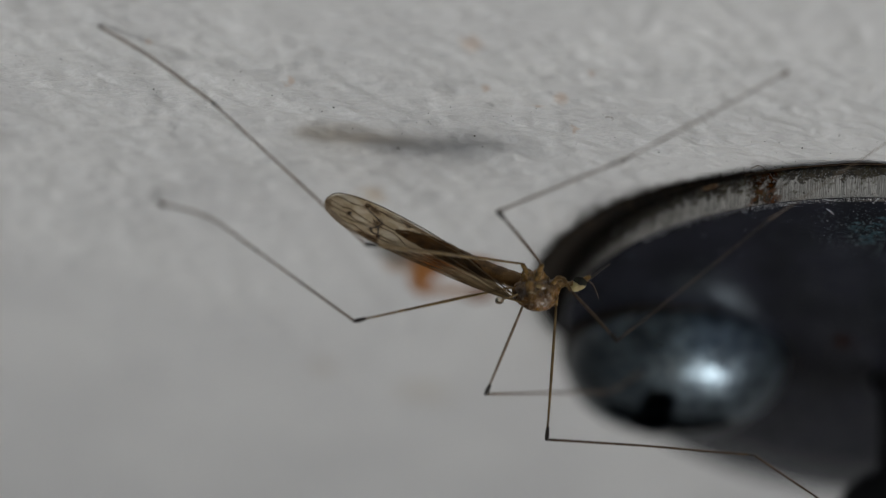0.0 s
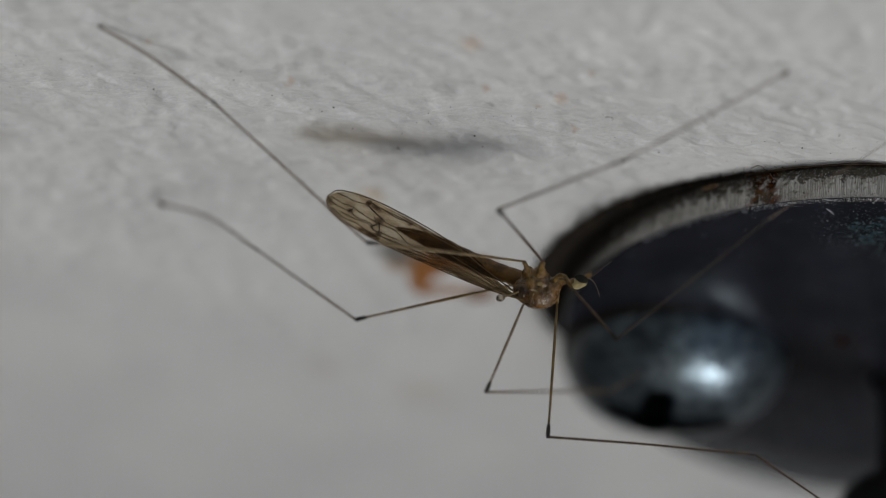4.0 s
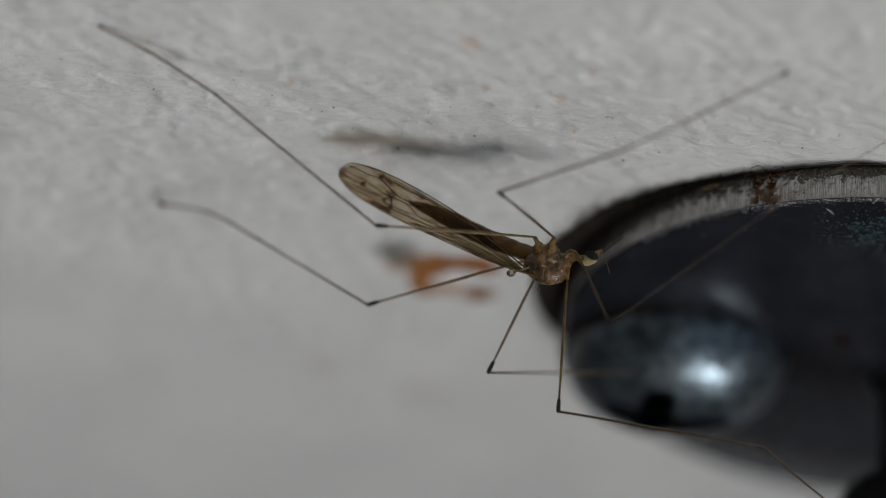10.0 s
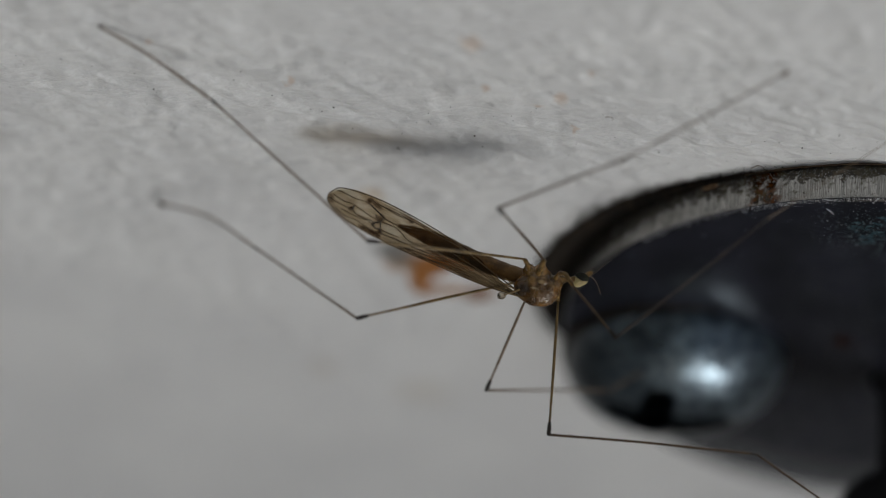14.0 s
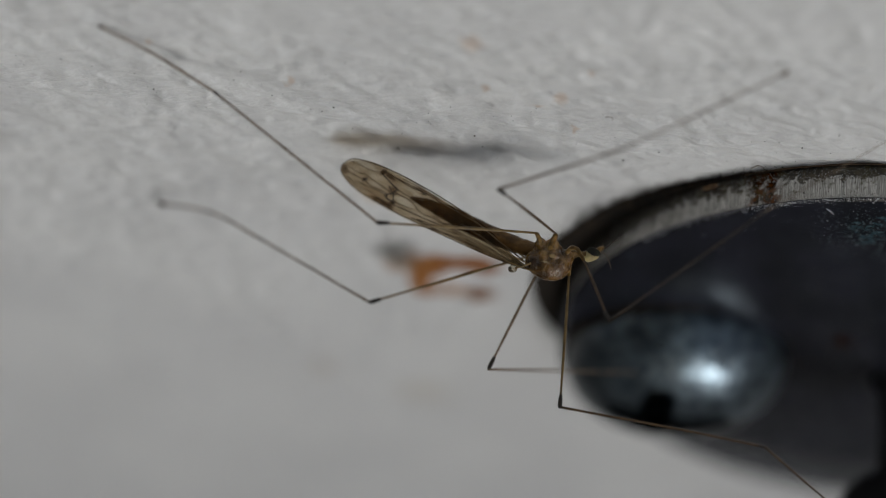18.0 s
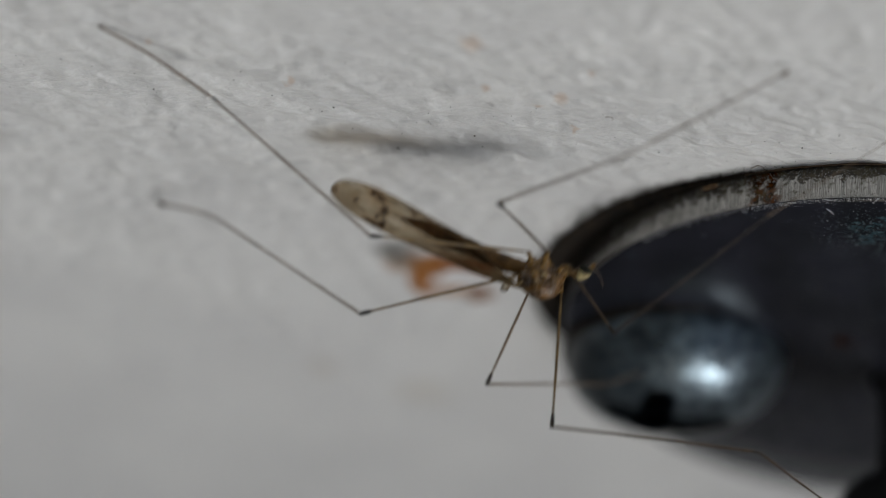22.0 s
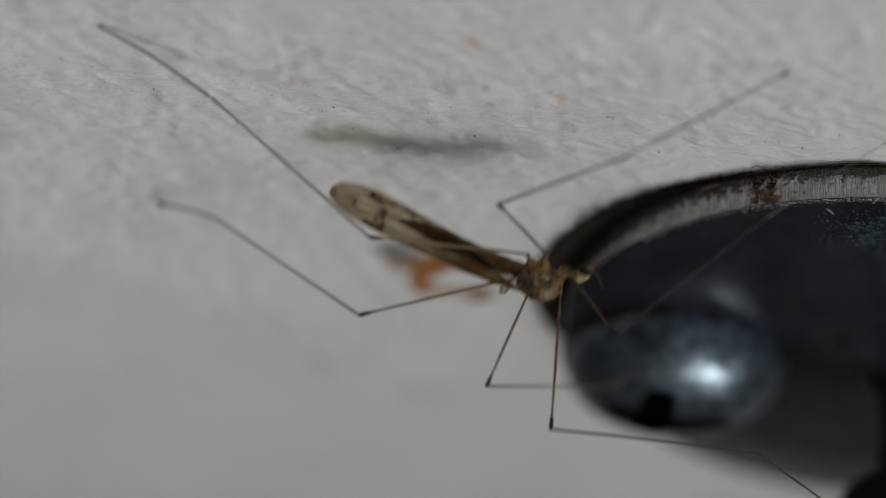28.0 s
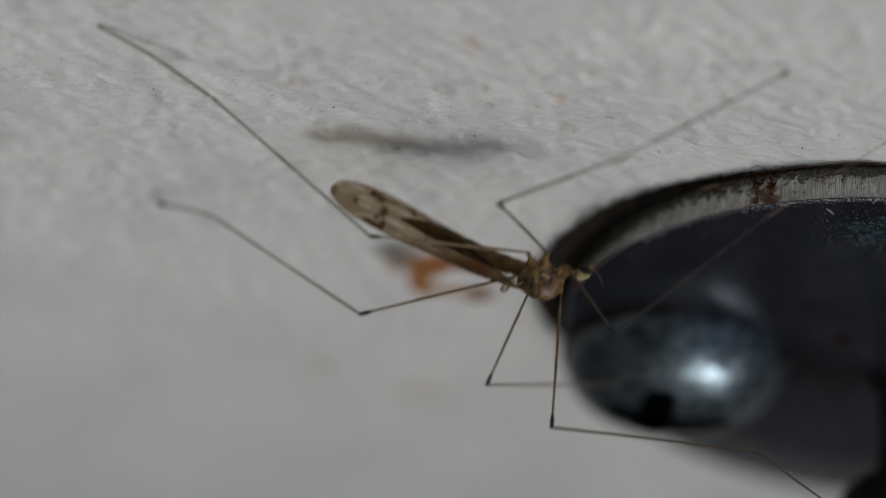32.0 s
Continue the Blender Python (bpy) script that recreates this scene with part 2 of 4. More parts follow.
DUSK = chitin("dusky_leg_cuticle", (0.15, 0.105, 0.068), (0.25, 0.185, 0.13), 2.0, 0.45, 0.02)
PALE = chitin("pale_leg_cuticle", (0.16, 0.125, 0.095), (0.24, 0.195, 0.155), 2.0, 0.45, 0.02)
VEIN = chitin("wing_vein", (0.045, 0.027, 0.012), (0.10, 0.062, 0.027), 2.0, 0.4, 0.02)
PITCH = chitin("black_brown_cuticle", (0.012, 0.009, 0.007), (0.03, 0.022, 0.016), 2.0, 0.4, 0.02)
EYEGREEN = chitin("dark_green_eye", (0.006, 0.006, 0.004), (0.018, 0.02, 0.010), 5.0, 0.85, 0.03)
CREAM = chitin("pale_yellow_cuticle", (0.27, 0.20, 0.085), (0.46, 0.38, 0.18), 2.0, 0.4, 0.02)
RUBBER = chitin("black_lacquer", (0.003, 0.003, 0.0035), (0.007, 0.007, 0.008), 0.8, 0.7, 0.03)
# near-black for the seal's grime and for shade built along the rim
GRIME_AND_SHADE = chitin("black_brown_grime_and_shade", (0.005, 0.004, 0.003), (0.034, 0.022, 0.012), 3.4, 0.8, 0.12)
BRIGHT = Nodes("bare_bright_steel")
BRIGHT.colour((0.75, 0.76, 0.78))
BRIGHT.set("Metallic", 1.0)
BRIGHT.set("Roughness", 0.42)
BRIGHT = BRIGHT.mat
FLAKE = chitin("tan_flake", (0.11, 0.062, 0.03), (0.26, 0.165, 0.09), 5.0, 0.6, 0.05)
DROP = Nodes("glassy_cuticle")
DROP.colour(DROP.mix(DROP.noise(4.0, 3), (0.62, 0.52, 0.36), (0.86, 0.82, 0.72)))
DROP.set("Roughness", 0.15)
DROP.set("Transmission Weight", 0.92)
DROP.set("IOR", 1.35)
DROP = DROP.mat
SPECK = chitin("dark_grit", (0.01, 0.009, 0.008), (0.05, 0.035, 0.025), 6.0, 0.8, 0.02)


# ---- mesh helpers ----
def part(name, bm, material, parent, label=""):
    mesh = bpy.data.meshes.new(name)
    bm.to_mesh(mesh)
    bm.free()
    mesh.materials.append(material)
    for p in mesh.polygons:
        p.use_smooth = True
    ob = new(name, mesh)
    if parent is not None:
        ob.parent = parent
    return tagged(ob, label)


def thing(name, m, label, category, group="", kind=""):
    ob = new(name)
    ob.empty_display_size = 0.002
    ob.matrix_world = m
    return tagged(ob, label, category, group, kind)


def tube(bm, points, radii, sides=10):
    """A tube in millimetres through points, with a radius at each, closed with blunt ends."""
    points = [Vector(p) for p in points]
    rings = []
    side = None
    for i, p in enumerate(points):
        a = points[max(i - 1, 0)]
        b = points[min(i + 1, len(points) - 1)]
        way = (b - a).normalized()
        if side is None:
            side = way.orthogonal().normalized()
        side = (side - way * side.dot(way)).normalized()
        other = way.cross(side)
        r = radii[i]
        rings.append([bm.verts.new((p + (side * math.cos(2 * math.pi * k / sides) + other * math.sin(2 * math.pi * k / sides)) * r) * MM) for k in range(sides)])
    for a, b in zip(rings, rings[1:]):
        for k in range(sides):
            bm.faces.new((a[k], a[(k + 1) % sides], b[(k + 1) % sides], b[k]))
    bm.faces.new(rings[0][::-1])
    bm.faces.new(rings[-1])


def smooth_line(points, steps=6):
    """Points of a soft curve through the given points."""
    p = [Vector(q) for q in points]
    p = [p[0] * 2 - p[1], *p, p[-1] * 2 - p[-2]]
    out = []
    for i in range(1, len(p) - 2):
        for k in range(steps):
            t = k / steps
            out.append(0.5 * (2 * p[i] + (p[i + 1] - p[i - 1]) * t + (2 * p[i - 1] - 5 * p[i] + 4 * p[i + 1] - p[i + 2]) * t * t
                              + (3 * p[i] - p[i - 1] - 3 * p[i + 1] + p[i + 2]) * t ** 3))
    return out + [p[-2]]


def lump(bm, centre, size, turn=0.0, rough=0.06, seed=0.0, detail=3):
    """An uneven oval body in millimetres."""
    made = bmesh.ops.create_icosphere(bm, subdivisions=detail, radius=1.0)["verts"]
    spin = Matrix.Rotation(radians(turn), 3, "Z")
    for v in made:
        k = 1 + rough * (noise.noise(v.co * 2.2 + Vector((seed, seed * 2, 0))) + 0.45 * noise.noise(v.co * 6.5 + Vector((seed, 0, seed))))
        v.co = (spin @ Vector((v.co.x * size[0] * k, v.co.y * size[1] * k, v.co.z * size[2] * k)) + Vector(centre)) * MM


def grains(rows):
    """A bmesh of many small uneven lumps from rows of centre, size, turn in millimetres and degrees."""
    seed = bmesh.new()
    bmesh.ops.create_icosphere(seed, subdivisions=1, radius=1.0)
    seed.verts.ensure_lookup_table()
    shape = np.array([v.co[:] for v in seed.verts])
    faces = np.array([[v.index for v in f.verts] for f in seed.faces])
    seed.free()
    rng = np.random.default_rng(11)
    verts, tris = [], []
    for i, (centre, size, turn) in enumerate(rows):
        a = radians(turn)
        p = shape * np.array(size) * (1 + 0.25 * rng.uniform(-1, 1, (len(shape), 1)))
        p = np.stack([p[:, 0] * math.cos(a) - p[:, 1] * math.sin(a), p[:, 0] * math.sin(a) + p[:, 1] * math.cos(a), p[:, 2]], 1)
        verts.append((p + np.array(centre)) * MM)
        tris.append(faces + i * len(shape))
    mesh = bpy.data.meshes.new("grains")
    mesh.from_pydata(np.concatenate(verts).tolist(), [], np.concatenate(tris).tolist())
    bm = bmesh.new()
    bm.from_mesh(mesh)
    bpy.data.meshes.remove(mesh)
    return bm


def lathe(bm, profile, sides=96):
    """A body of revolution about z from (radius, z) pairs in millimetres."""
    rings = []
    for r, z in profile:
        if r < 1e-6:
            rings.append([bm.verts.new((0, 0, z * MM))])
        else:
            rings.append([bm.verts.new((r * MM * math.cos(2 * math.pi * k / sides), r * MM * math.sin(2 * math.pi * k / sides), z * MM)) for k in range(sides)])
    for a, b in zip(rings, rings[1:]):
        for k in range(sides):
            quad = [a[k % len(a)], a[(k + 1) % len(a)], b[(k + 1) % len(b)], b[k % len(b)]]
            face = [v for i, v in enumerate(quad) if v not in quad[:i]]
            if len(face) > 2:
                bm.faces.new(face)


def sheet(name, xs, ys, zs, material):
    """A grid of heights in metres as one mesh."""
    nx, ny = len(xs), len(ys)
    verts = np.stack([np.repeat(xs, ny), np.tile(ys, nx), zs.ravel()], 1)
    i = np.arange(nx * ny).reshape(nx, ny)
    faces = np.stack([i[:-1, :-1], i[:-1, 1:], i[1:, 1:], i[1:, :-1]], -1).reshape(-1, 4)
    mesh = bpy.data.meshes.new(name)
    mesh.from_pydata(verts.tolist(), [], faces.tolist())
    mesh.materials.append(material)
    mesh.polygons.foreach_set("use_smooth", [True] * len(mesh.polygons))
    return new(name, mesh)


# ---- wall and ground ----
PLATE_AT = (21.5, 2.8)
THICK = 1.8


def soft_noise(gx, gy, wave_x, wave_y, rng):
    """Smooth random heights between -1 and 1 over the grid gx, gy."""
    u, v = gx / wave_x, gy / wave_y
    iu, iv = np.floor(u).astype(int), np.floor(v).astype(int)
    fu, fv = u - iu, v - iv
    fu, fv = fu * fu * (3 - 2 * fu), fv * fv * (3 - 2 * fv)
    table = rng.uniform(-1, 1, (257, 263))
    pick = lambda a, b: table[a % 257, b % 263]
    return ((pick(iu, iv) * (1 - fu) + pick(iu + 1, iv) * fu) * (1 - fv)
            + (pick(iu, iv + 1) * (1 - fu) + pick(iu + 1, iv + 1) * fu) * fv)


def build_wall():
    rng = np.random.default_rng(5)
    xs = np.concatenate([np.array([-1500, -700, -300, -120, -60, -38]), np.arange(-28, 30.01, 0.14), np.array([40, 62, 120, 300, 700, 1100])])
    ys = np.concatenate([np.array([-2500, -1000, -400, -150, -70, -42]), np.arange(-32, 48.01, 0.15), np.array([58, 80, 150, 400, 1000, 2500])])
    gx, gy = np.meshgrid(xs, ys, indexing="ij")
    c, s = math.cos(radians(-9)), math.sin(radians(-9))
    rx, ry = gx * c - gy * s, gx * s + gy * c
    h = (0.10 * soft_noise(rx, ry, 1.2, 0.6, rng) + 0.035 * soft_noise(rx, ry, 1.9, 1.2, rng) + 0.08 * soft_noise(rx, ry, 0.62, 0.42, rng)
         + 0.035 * soft_noise(gx, gy, 5.5, 3.8, rng))
    # small blunt pimples of paint
    h -= 0.16 * np.clip(soft_noise(rx + 50, ry, 0.95, 0.85, rng) - 0.62, 0, 1) * 2.2
    # the paint lies smoother along the rim of the plate
    rim = np.hypot(gx - PLATE_AT[0], gy - PLATE_AT[1]) - 15.5
    h *= 0.3 + 0.7 * np.clip((rim - 0.8) / 2.5, 0, 1)
    inside = (np.abs(gx - 1) < 31) & (np.abs(gy - 8) < 42)
    h = np.where(inside, h, 0)
    wall = sheet("wall_front", xs * MM, ys * MM, h * MM, PAINT)
    wall.matrix_world = WALL
    tagged(wall, "white painted masonry wall with rust stains and grit", "wall", kind="structure")
    bm = bmesh.new()
    bmesh.ops.create_cube(bm, size=1, matrix=Matrix.Translation((-0.2, 0, 0.115)) @ Matrix.Diagonal((2.6, 5.0, 0.2, 1)))
    core = part("core", bm, PAINT, wall)
    # unseen dark block, added to shade the wall and darken what the plate mirrors
    bm = bmesh.new()
    bmesh.ops.create_cube(bm, size=1, matrix=Matrix.Translation((0.304, 1.32, 1.3)) @ Matrix.Diagonal((0.512, 2.36, 2.6, 1)))
    side = part("shade_block", bm, BLOCK_DARK, None)
    tagged(side, "dark plain part of the wall that stands forward", "wall", kind="structure")
    # unseen white strip, added to be mirrored as grey in the plate
    bm = bmesh.new()
    bmesh.ops.create_cube(bm, size=1, matrix=Matrix.Translation((0.0245, 1.318, 1.3)) @ Matrix.Diagonal((0.045, 2.362, 2.6, 1)))
    back = part("white_reflector", bm, PAINT, None)
    tagged(back, "white painted return where the wall steps forward", "wall", kind="structure")
    bm = bmesh.new()
    bmesh.ops.create_grid(bm, x_segments=2, y_segments=2, size=60)
    ground = part("ground", bm, PAVING, None)
    tagged(ground, "dark grey paving in front of the wall", "ground", kind="structure")


# ---- round steel plate, its knob and its screw ----


def build_plate():
    plate = thing("mounting_plate", WALL @ Matrix.Translation((PLATE_AT[0] * MM, PLATE_AT[1] * MM, 0)),
                  "round dark steel plate with worn rusty edge on the wall", "plate")
    r = 15.45
    swell = lambda turn: 1 + 0.15 * math.exp(-((turn - 80) / 38) ** 2)

    def oval(bm):
        """The disc is a little wider to one side."""
        for v in bm.verts:
            k = swell(math.degrees(math.atan2(v.co.y, v.co.x)) % 360)
            v.co.x, v.co.y = v.co.x * k, v.co.y * k

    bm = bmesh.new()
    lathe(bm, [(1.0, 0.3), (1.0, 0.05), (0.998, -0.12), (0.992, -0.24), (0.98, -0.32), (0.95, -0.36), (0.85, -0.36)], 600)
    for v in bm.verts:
        # wider at one side, where the ring's dark shape stands in for shade
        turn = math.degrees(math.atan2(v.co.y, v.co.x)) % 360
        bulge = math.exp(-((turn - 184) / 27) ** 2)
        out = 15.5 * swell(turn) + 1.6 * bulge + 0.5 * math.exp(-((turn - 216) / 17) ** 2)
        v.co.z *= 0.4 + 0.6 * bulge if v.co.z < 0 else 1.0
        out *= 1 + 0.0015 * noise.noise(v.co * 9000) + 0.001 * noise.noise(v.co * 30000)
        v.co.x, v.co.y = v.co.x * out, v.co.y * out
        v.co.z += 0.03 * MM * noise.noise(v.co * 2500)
    part("gasket", bm, GRIME_AND_SHADE, plate, "dark crumbling seal against the wall")
    bm = bmesh.new()
    lathe(bm, [(r - 0.3, 0.0), (r - 0.03, -0.1), (r, -0.22), (r + 0.01, -0.5), (r + 0.01, -1.1), (r, -1.55), (r - 0.05, -1.68)], 200)
    for v in bm.verts:
        k = 1 + 0.0015 * noise.noise(v.co * 900)
        v.co.x, v.co.y = v.co.x * k, v.co.y * k
    oval(bm)
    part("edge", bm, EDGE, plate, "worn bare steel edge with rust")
    bm = bmesh.new()
    lathe(bm, [(r - 0.05, -1.68), (r - 0.16, -1.78), (r - 0.4, -1.83), (r - 4, -1.84), (8, -1.82), (0, -1.82)], 200)
    oval(bm)
    part("face", bm, ENAMEL, plate, "dark blued face")
    bm = bmesh.new()
    lathe(bm, [(1.3, -1.7), (1.1, -2.1), (0.7, -2.6), (0.65, -5.0), (0.8, -8.0)], 40)
    stem = part("stem", bm, RUBBER, plate)
    bm = bmesh.new()
    lathe(bm, [(0, -12.20)] + [(2.71 * math.sin(a), -9.49 - 2.71 * math.cos(a)) for a in np.linspace(0.1, 2.8, 28)] + [(0, -6.92)], 64)
    knob = part("knob", bm, RUBBER, plate, "black lacquered round knob")
    stem.location = knob.location = (1.13 * MM, 3.16 * MM, 0)
    bm = bmesh.new()
    arc = [math.radians(a) for a in np.arange(238, 292, 1.5)]
    tube(bm, [(15.63 * math.cos(a), 15.63 * math.sin(a), -0.13 + 0.03 * noise.noise(Vector((a * 14, 0, 0)))) for a in arc], [0.035 + 0.02 * noise.noise(Vector((a * 25, 3, 0))) for a in arc], 8)
    part("bead", bm, SEPIA, plate, "thin brown bead of old sealant")
    # bright burrs where the coating has chipped along the edge
    rng = random.Random(4)
    rows = []
    for _ in range(2200):
        a = rng.uniform(math.pi * 1.2, math.pi * 1.72)
        out = r - abs(rng.gauss(0, 0.11)) - 0.04
        size = rng.uniform(0.005, 0.017) * (1.9 if rng.random() < 0.08 else 1)
        low = 1.7 + 0.14 * min(1.0, (r - out) / 0.3)
        rows.append(((out * math.cos(a), out * math.sin(a), -low), (size * rng.uniform(0.8, 2), size, size * 0.7), rng.uniform(0, 180)))
    for _ in range(260):
        a, out = rng.uniform(math.pi * 1.2, math.pi * 1.7), r - rng.uniform(0.2, 3.0) ** 1.3
        size = rng.uniform(0.005, 0.012)
        rows.append(((out * math.cos(a), out * math.sin(a), -1.84), (size * rng.uniform(0.8, 2), size, size * 0.6), rng.uniform(0, 180)))
    for _ in range(1900):
        a = rng.uniform(math.pi * 1.15, math.pi * 1.7)
        size = rng.uniform(0.006, 0.017)
        rows.append((((r + 0.02) * math.cos(a), (r + 0.02) * math.sin(a), -rng.uniform(0.15, 0.8)), (size * 1.3, size, size), rng.uniform(0, 180)))
    bm = grains(rows)
    tube(bm, [(-4.62, -14.0, -1.86), (-4.4, -13.8, -1.865), (-4.22, -13.52, -1.86)], [0.012, 0.03, 0.012], 6)
    tagged(part("chipped_rim", bm, BRIGHT, plate, "glinting chips of bare steel"), kind="stuff")
    # dark grains thinning outwards, added as soft shade on the wall along the seal
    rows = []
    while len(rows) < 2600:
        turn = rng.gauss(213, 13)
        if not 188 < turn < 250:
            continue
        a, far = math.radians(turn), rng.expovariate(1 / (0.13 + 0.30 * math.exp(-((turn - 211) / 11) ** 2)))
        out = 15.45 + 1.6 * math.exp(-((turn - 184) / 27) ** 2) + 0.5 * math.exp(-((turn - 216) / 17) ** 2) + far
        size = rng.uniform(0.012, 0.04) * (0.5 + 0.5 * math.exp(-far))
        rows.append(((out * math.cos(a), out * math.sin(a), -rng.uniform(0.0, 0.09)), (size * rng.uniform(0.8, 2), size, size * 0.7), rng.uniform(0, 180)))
    tagged(part("shade_grains", grains(rows), GRIME_AND_SHADE, plate, "dark crumbs of grime along the seal"), kind="stuff")


def build_screw():
    screw = thing("screw", WALL @ Matrix.Translation((11.8 * MM, 5.5 * MM, -THICK * MM)) @ Matrix.Rotation(radians(-4.0), 4, "Y"), "domed cross-slot screw of dull plated steel", "screw")
    bm = bmesh.new()
    R0, H0 = 5.45, 3.65
    n, m = 70, 140
    turn = 0.12
    high = lambda x, y: -H0 * math.sqrt(max(0.0, 1 - (x * x + y * y) / (R0 * R0))) ** 0.95

    def in_cross(x, y):
        x, y = x + 1.25, y - 0.1
        u, v = x * math.cos(turn) + y * math.sin(turn), -x * math.sin(turn) + y * math.cos(turn)
        return math.hypot(max(u - 3.2, -u - 1.5, 0.0), v) < 0.82 or math.hypot(max(v - 2.9, -v - 2.0, 0.0), u) < 0.82

    rings = [[bm.verts.new((0, 0, -H0 * MM))]]
    for i in range(1, n + 1):
        rad = R0 * math.sin(i / n * math.pi / 2)
        rings.append([bm.verts.new((rad * math.cos(2 * math.pi * k / m) * MM, rad * math.sin(2 * math.pi * k / m) * MM,
                                    high(rad * math.cos(2 * math.pi * k / m), rad * math.sin(2 * math.pi * k / m)) * MM)) for k in range(m)])
    for a, b in zip(rings, rings[1:]):
        for k in range(m):
            quad = [a[k % len(a)], b[k], b[(k + 1) % m], a[(k + 1) % len(a)]]
            face = [v for i, v in enumerate(quad) if v not in quad[:i]]
            mid = sum((v.co for v in face), Vector()) / len(face) / MM
            if not in_cross(mid.x, mid.y):
                bm.faces.new(face)
    for v in [v for v in bm.verts if not v.link_faces]:
        bm.verts.remove(v)
    for v in bm.verts:
        v.co.z += 0.035 * MM * noise.noise(v.co * 600)
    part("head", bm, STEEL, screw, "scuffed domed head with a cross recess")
    # blocks in near-black put the shade of the recess into their colour
    bm = bmesh.new()
    for w in ((6.6, 2.2), (2.2, 6.6)):
        bmesh.ops.create_cube(bm, size=1, matrix=Matrix.Translation((-1.25 * MM, 0.3 * MM, -0.35 * MM)) @ Matrix.Rotation(turn, 4, "Z") @ Matrix.Diagonal((w[0] * MM, w[1] * MM, (0.4 if w[0] > 3 else 0.404) * MM, 1)))
    part("recess", bm, GRIME_AND_SHADE, screw, "grime at the bottom of the cross recess")
    bm = bmesh.new()
    lathe(bm, [(5.62, 0.3), (5.60, -0.05), (5.5, -0.14), (5.3, -0.22)], 80)
    part("flange", bm, GRIME_AND_SHADE, screw, "grimy foot of the head")
    bm = bmesh.new()
    lathe(bm, [(0, 7.0), (1.2, 6.0), (1.9, 0.5), (2.0, -0.1)], 32)
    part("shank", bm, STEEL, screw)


# ---- crane fly: x to its head, y towards the wall, z to its near side ----
FLY = pose(0.006336, -0.009791, 1.504305, -90.0, -84.5, -153.0)
LIFT = Vector((0.65, 1.43, -0.80))
TILT = -1.4

# hip, knee, three points down the shin and foot, ankle at the third
LEGS = {
    "hind_near": [(-0.67, 0.98, 0.64), (-7.51, 1.83, 3.66), (-14.23, 8.03, 3.4), (-16.89, 9.97, 3.88), (-18.99, 11.21, 4.77)],
    "middle_near": [(0.19, 0.98, 0.98), (-1.80, 3.25, 4.6), (3.74, 5.46, 5.6), (6.88, 7.14, 5.8), (10.45, 9.13, 6.84)],
    "hind_far": [(-0.58, 0.03, -0.83), (-8.16, -1.64, -2.78), (-12.83, 1.63, -5.1), (-15.05, 3.08, -7.4), (-17.41, 3.76, -8.90)],
    "middle_far": [(-0.55, -0.82, -0.97), (-2.23, -4.93, -2.67), (1.76, -5.04, -7.02), (3.69, -5.11, -9.12), (5.27, -4.25, -11.04)],
    "front_far": [(0.87, -0.89, 0.05), (0.42, -6.78, 1.1), (4.96, -7.08, 1.05), (9.59, -7.48, 1.0), (13.6, -10.2, 0.9)],
    "front_near": [(1.49, -0.19, 0.89), (3.41, -2.39, 2.9), (6.77, 0.29, 3.5), (9.95, 2.86, 3.7), (16.03, 6.78, 2.31)],
}
ANKLE = {"hind_near": 2, "middle_near": 2, "hind_far": 2, "middle_far": 3, "front_far": 3, "front_near": 3}


def along(p, q, ref):
    """The pose at p, in metres, whose x axis points to q and whose y axis leans to ref."""
    x = (q - p).normalized()
    y = (ref - x * ref.dot(x)).normalized()
    m = Matrix((x, y, x.cross(y))).transposed().to_4x4()
    return Matrix.Translation(p * MM) @ m


def body_at(s):
    return Matrix.Translation(LIFT * s * MM) @ Matrix.Rotation(radians(TILT * s), 4, "Z")


# how far each knee goes, to the head and to the wall, when the body rises by its full stroke
KNEE_RISE = {"hind_near": (0.515, 1.006), "middle_near": (0.05, 1.03), "hind_far": (0.716, 0.895), "middle_far": (0.10, 1.22), "front_far": (0.624, 1.50), "front_near": (-0.343, 0.906)}


def leg_at(name, s):
    """Poses of femur, tibia and tarsus in the fly's space when the body is lifted by s, with the foot held."""
    points = [Vector(p) for p in LEGS[name]]
    hip0, knee0, ankle0, foot = points[0], points[1], points[ANKLE[name]], points[-1]
    hip = (body_at(s) @ (hip0 * MM)) / MM
    rise = KNEE_RISE[name]
    flat = Vector((knee0.x + rise[0] * s - hip.x, knee0.y + rise[1] * s - hip.y))
    deep = math.sqrt(max((knee0 - hip0).length_squared - flat.length_squared, 0.0))
    knee = hip + Vector((*flat, deep if knee0.z >= hip0.z else -deep))
    t1, t2 = (ankle0 - knee0).length, (foot - ankle0).length
    axis = foot - knee
    d = min(axis.length, (t1 + t2) * 0.99999)
    axis.normalize()
    p = (t1 * t1 - t2 * t2 + d * d) / (2 * d)
    r = math.sqrt(max(t1 * t1 - p * p, 0.0))
    rest = (foot - knee0).normalized()
    bend = (ankle0 - knee0) - rest * (ankle0 - knee0).dot(rest)
    bend -= axis * bend.dot(axis)
    near = Vector((0, 0, 1)) - axis * axis.z
    near.normalize()
    along_near = bend.dot(near)
    inside = along_near ** 2 + r * r - bend.length_squared
    if inside >= 0:
        bend += near * (math.sqrt(inside) - abs(along_near)) * (1 if along_near >= 0 else -1)
    else:
        bend = bend.normalized() * r
    ankle = knee + axis * p + bend
    back = body_at(s).inverted()
    up = Vector((0.1, 0.2, 1))
    return back @ along(hip, knee, up), back @ along(knee, ankle, up), back @ along(ankle, foot, up)


WING_ROOT, WING_TIP = (-0.45, -0.78), (-9.47, 3.77)


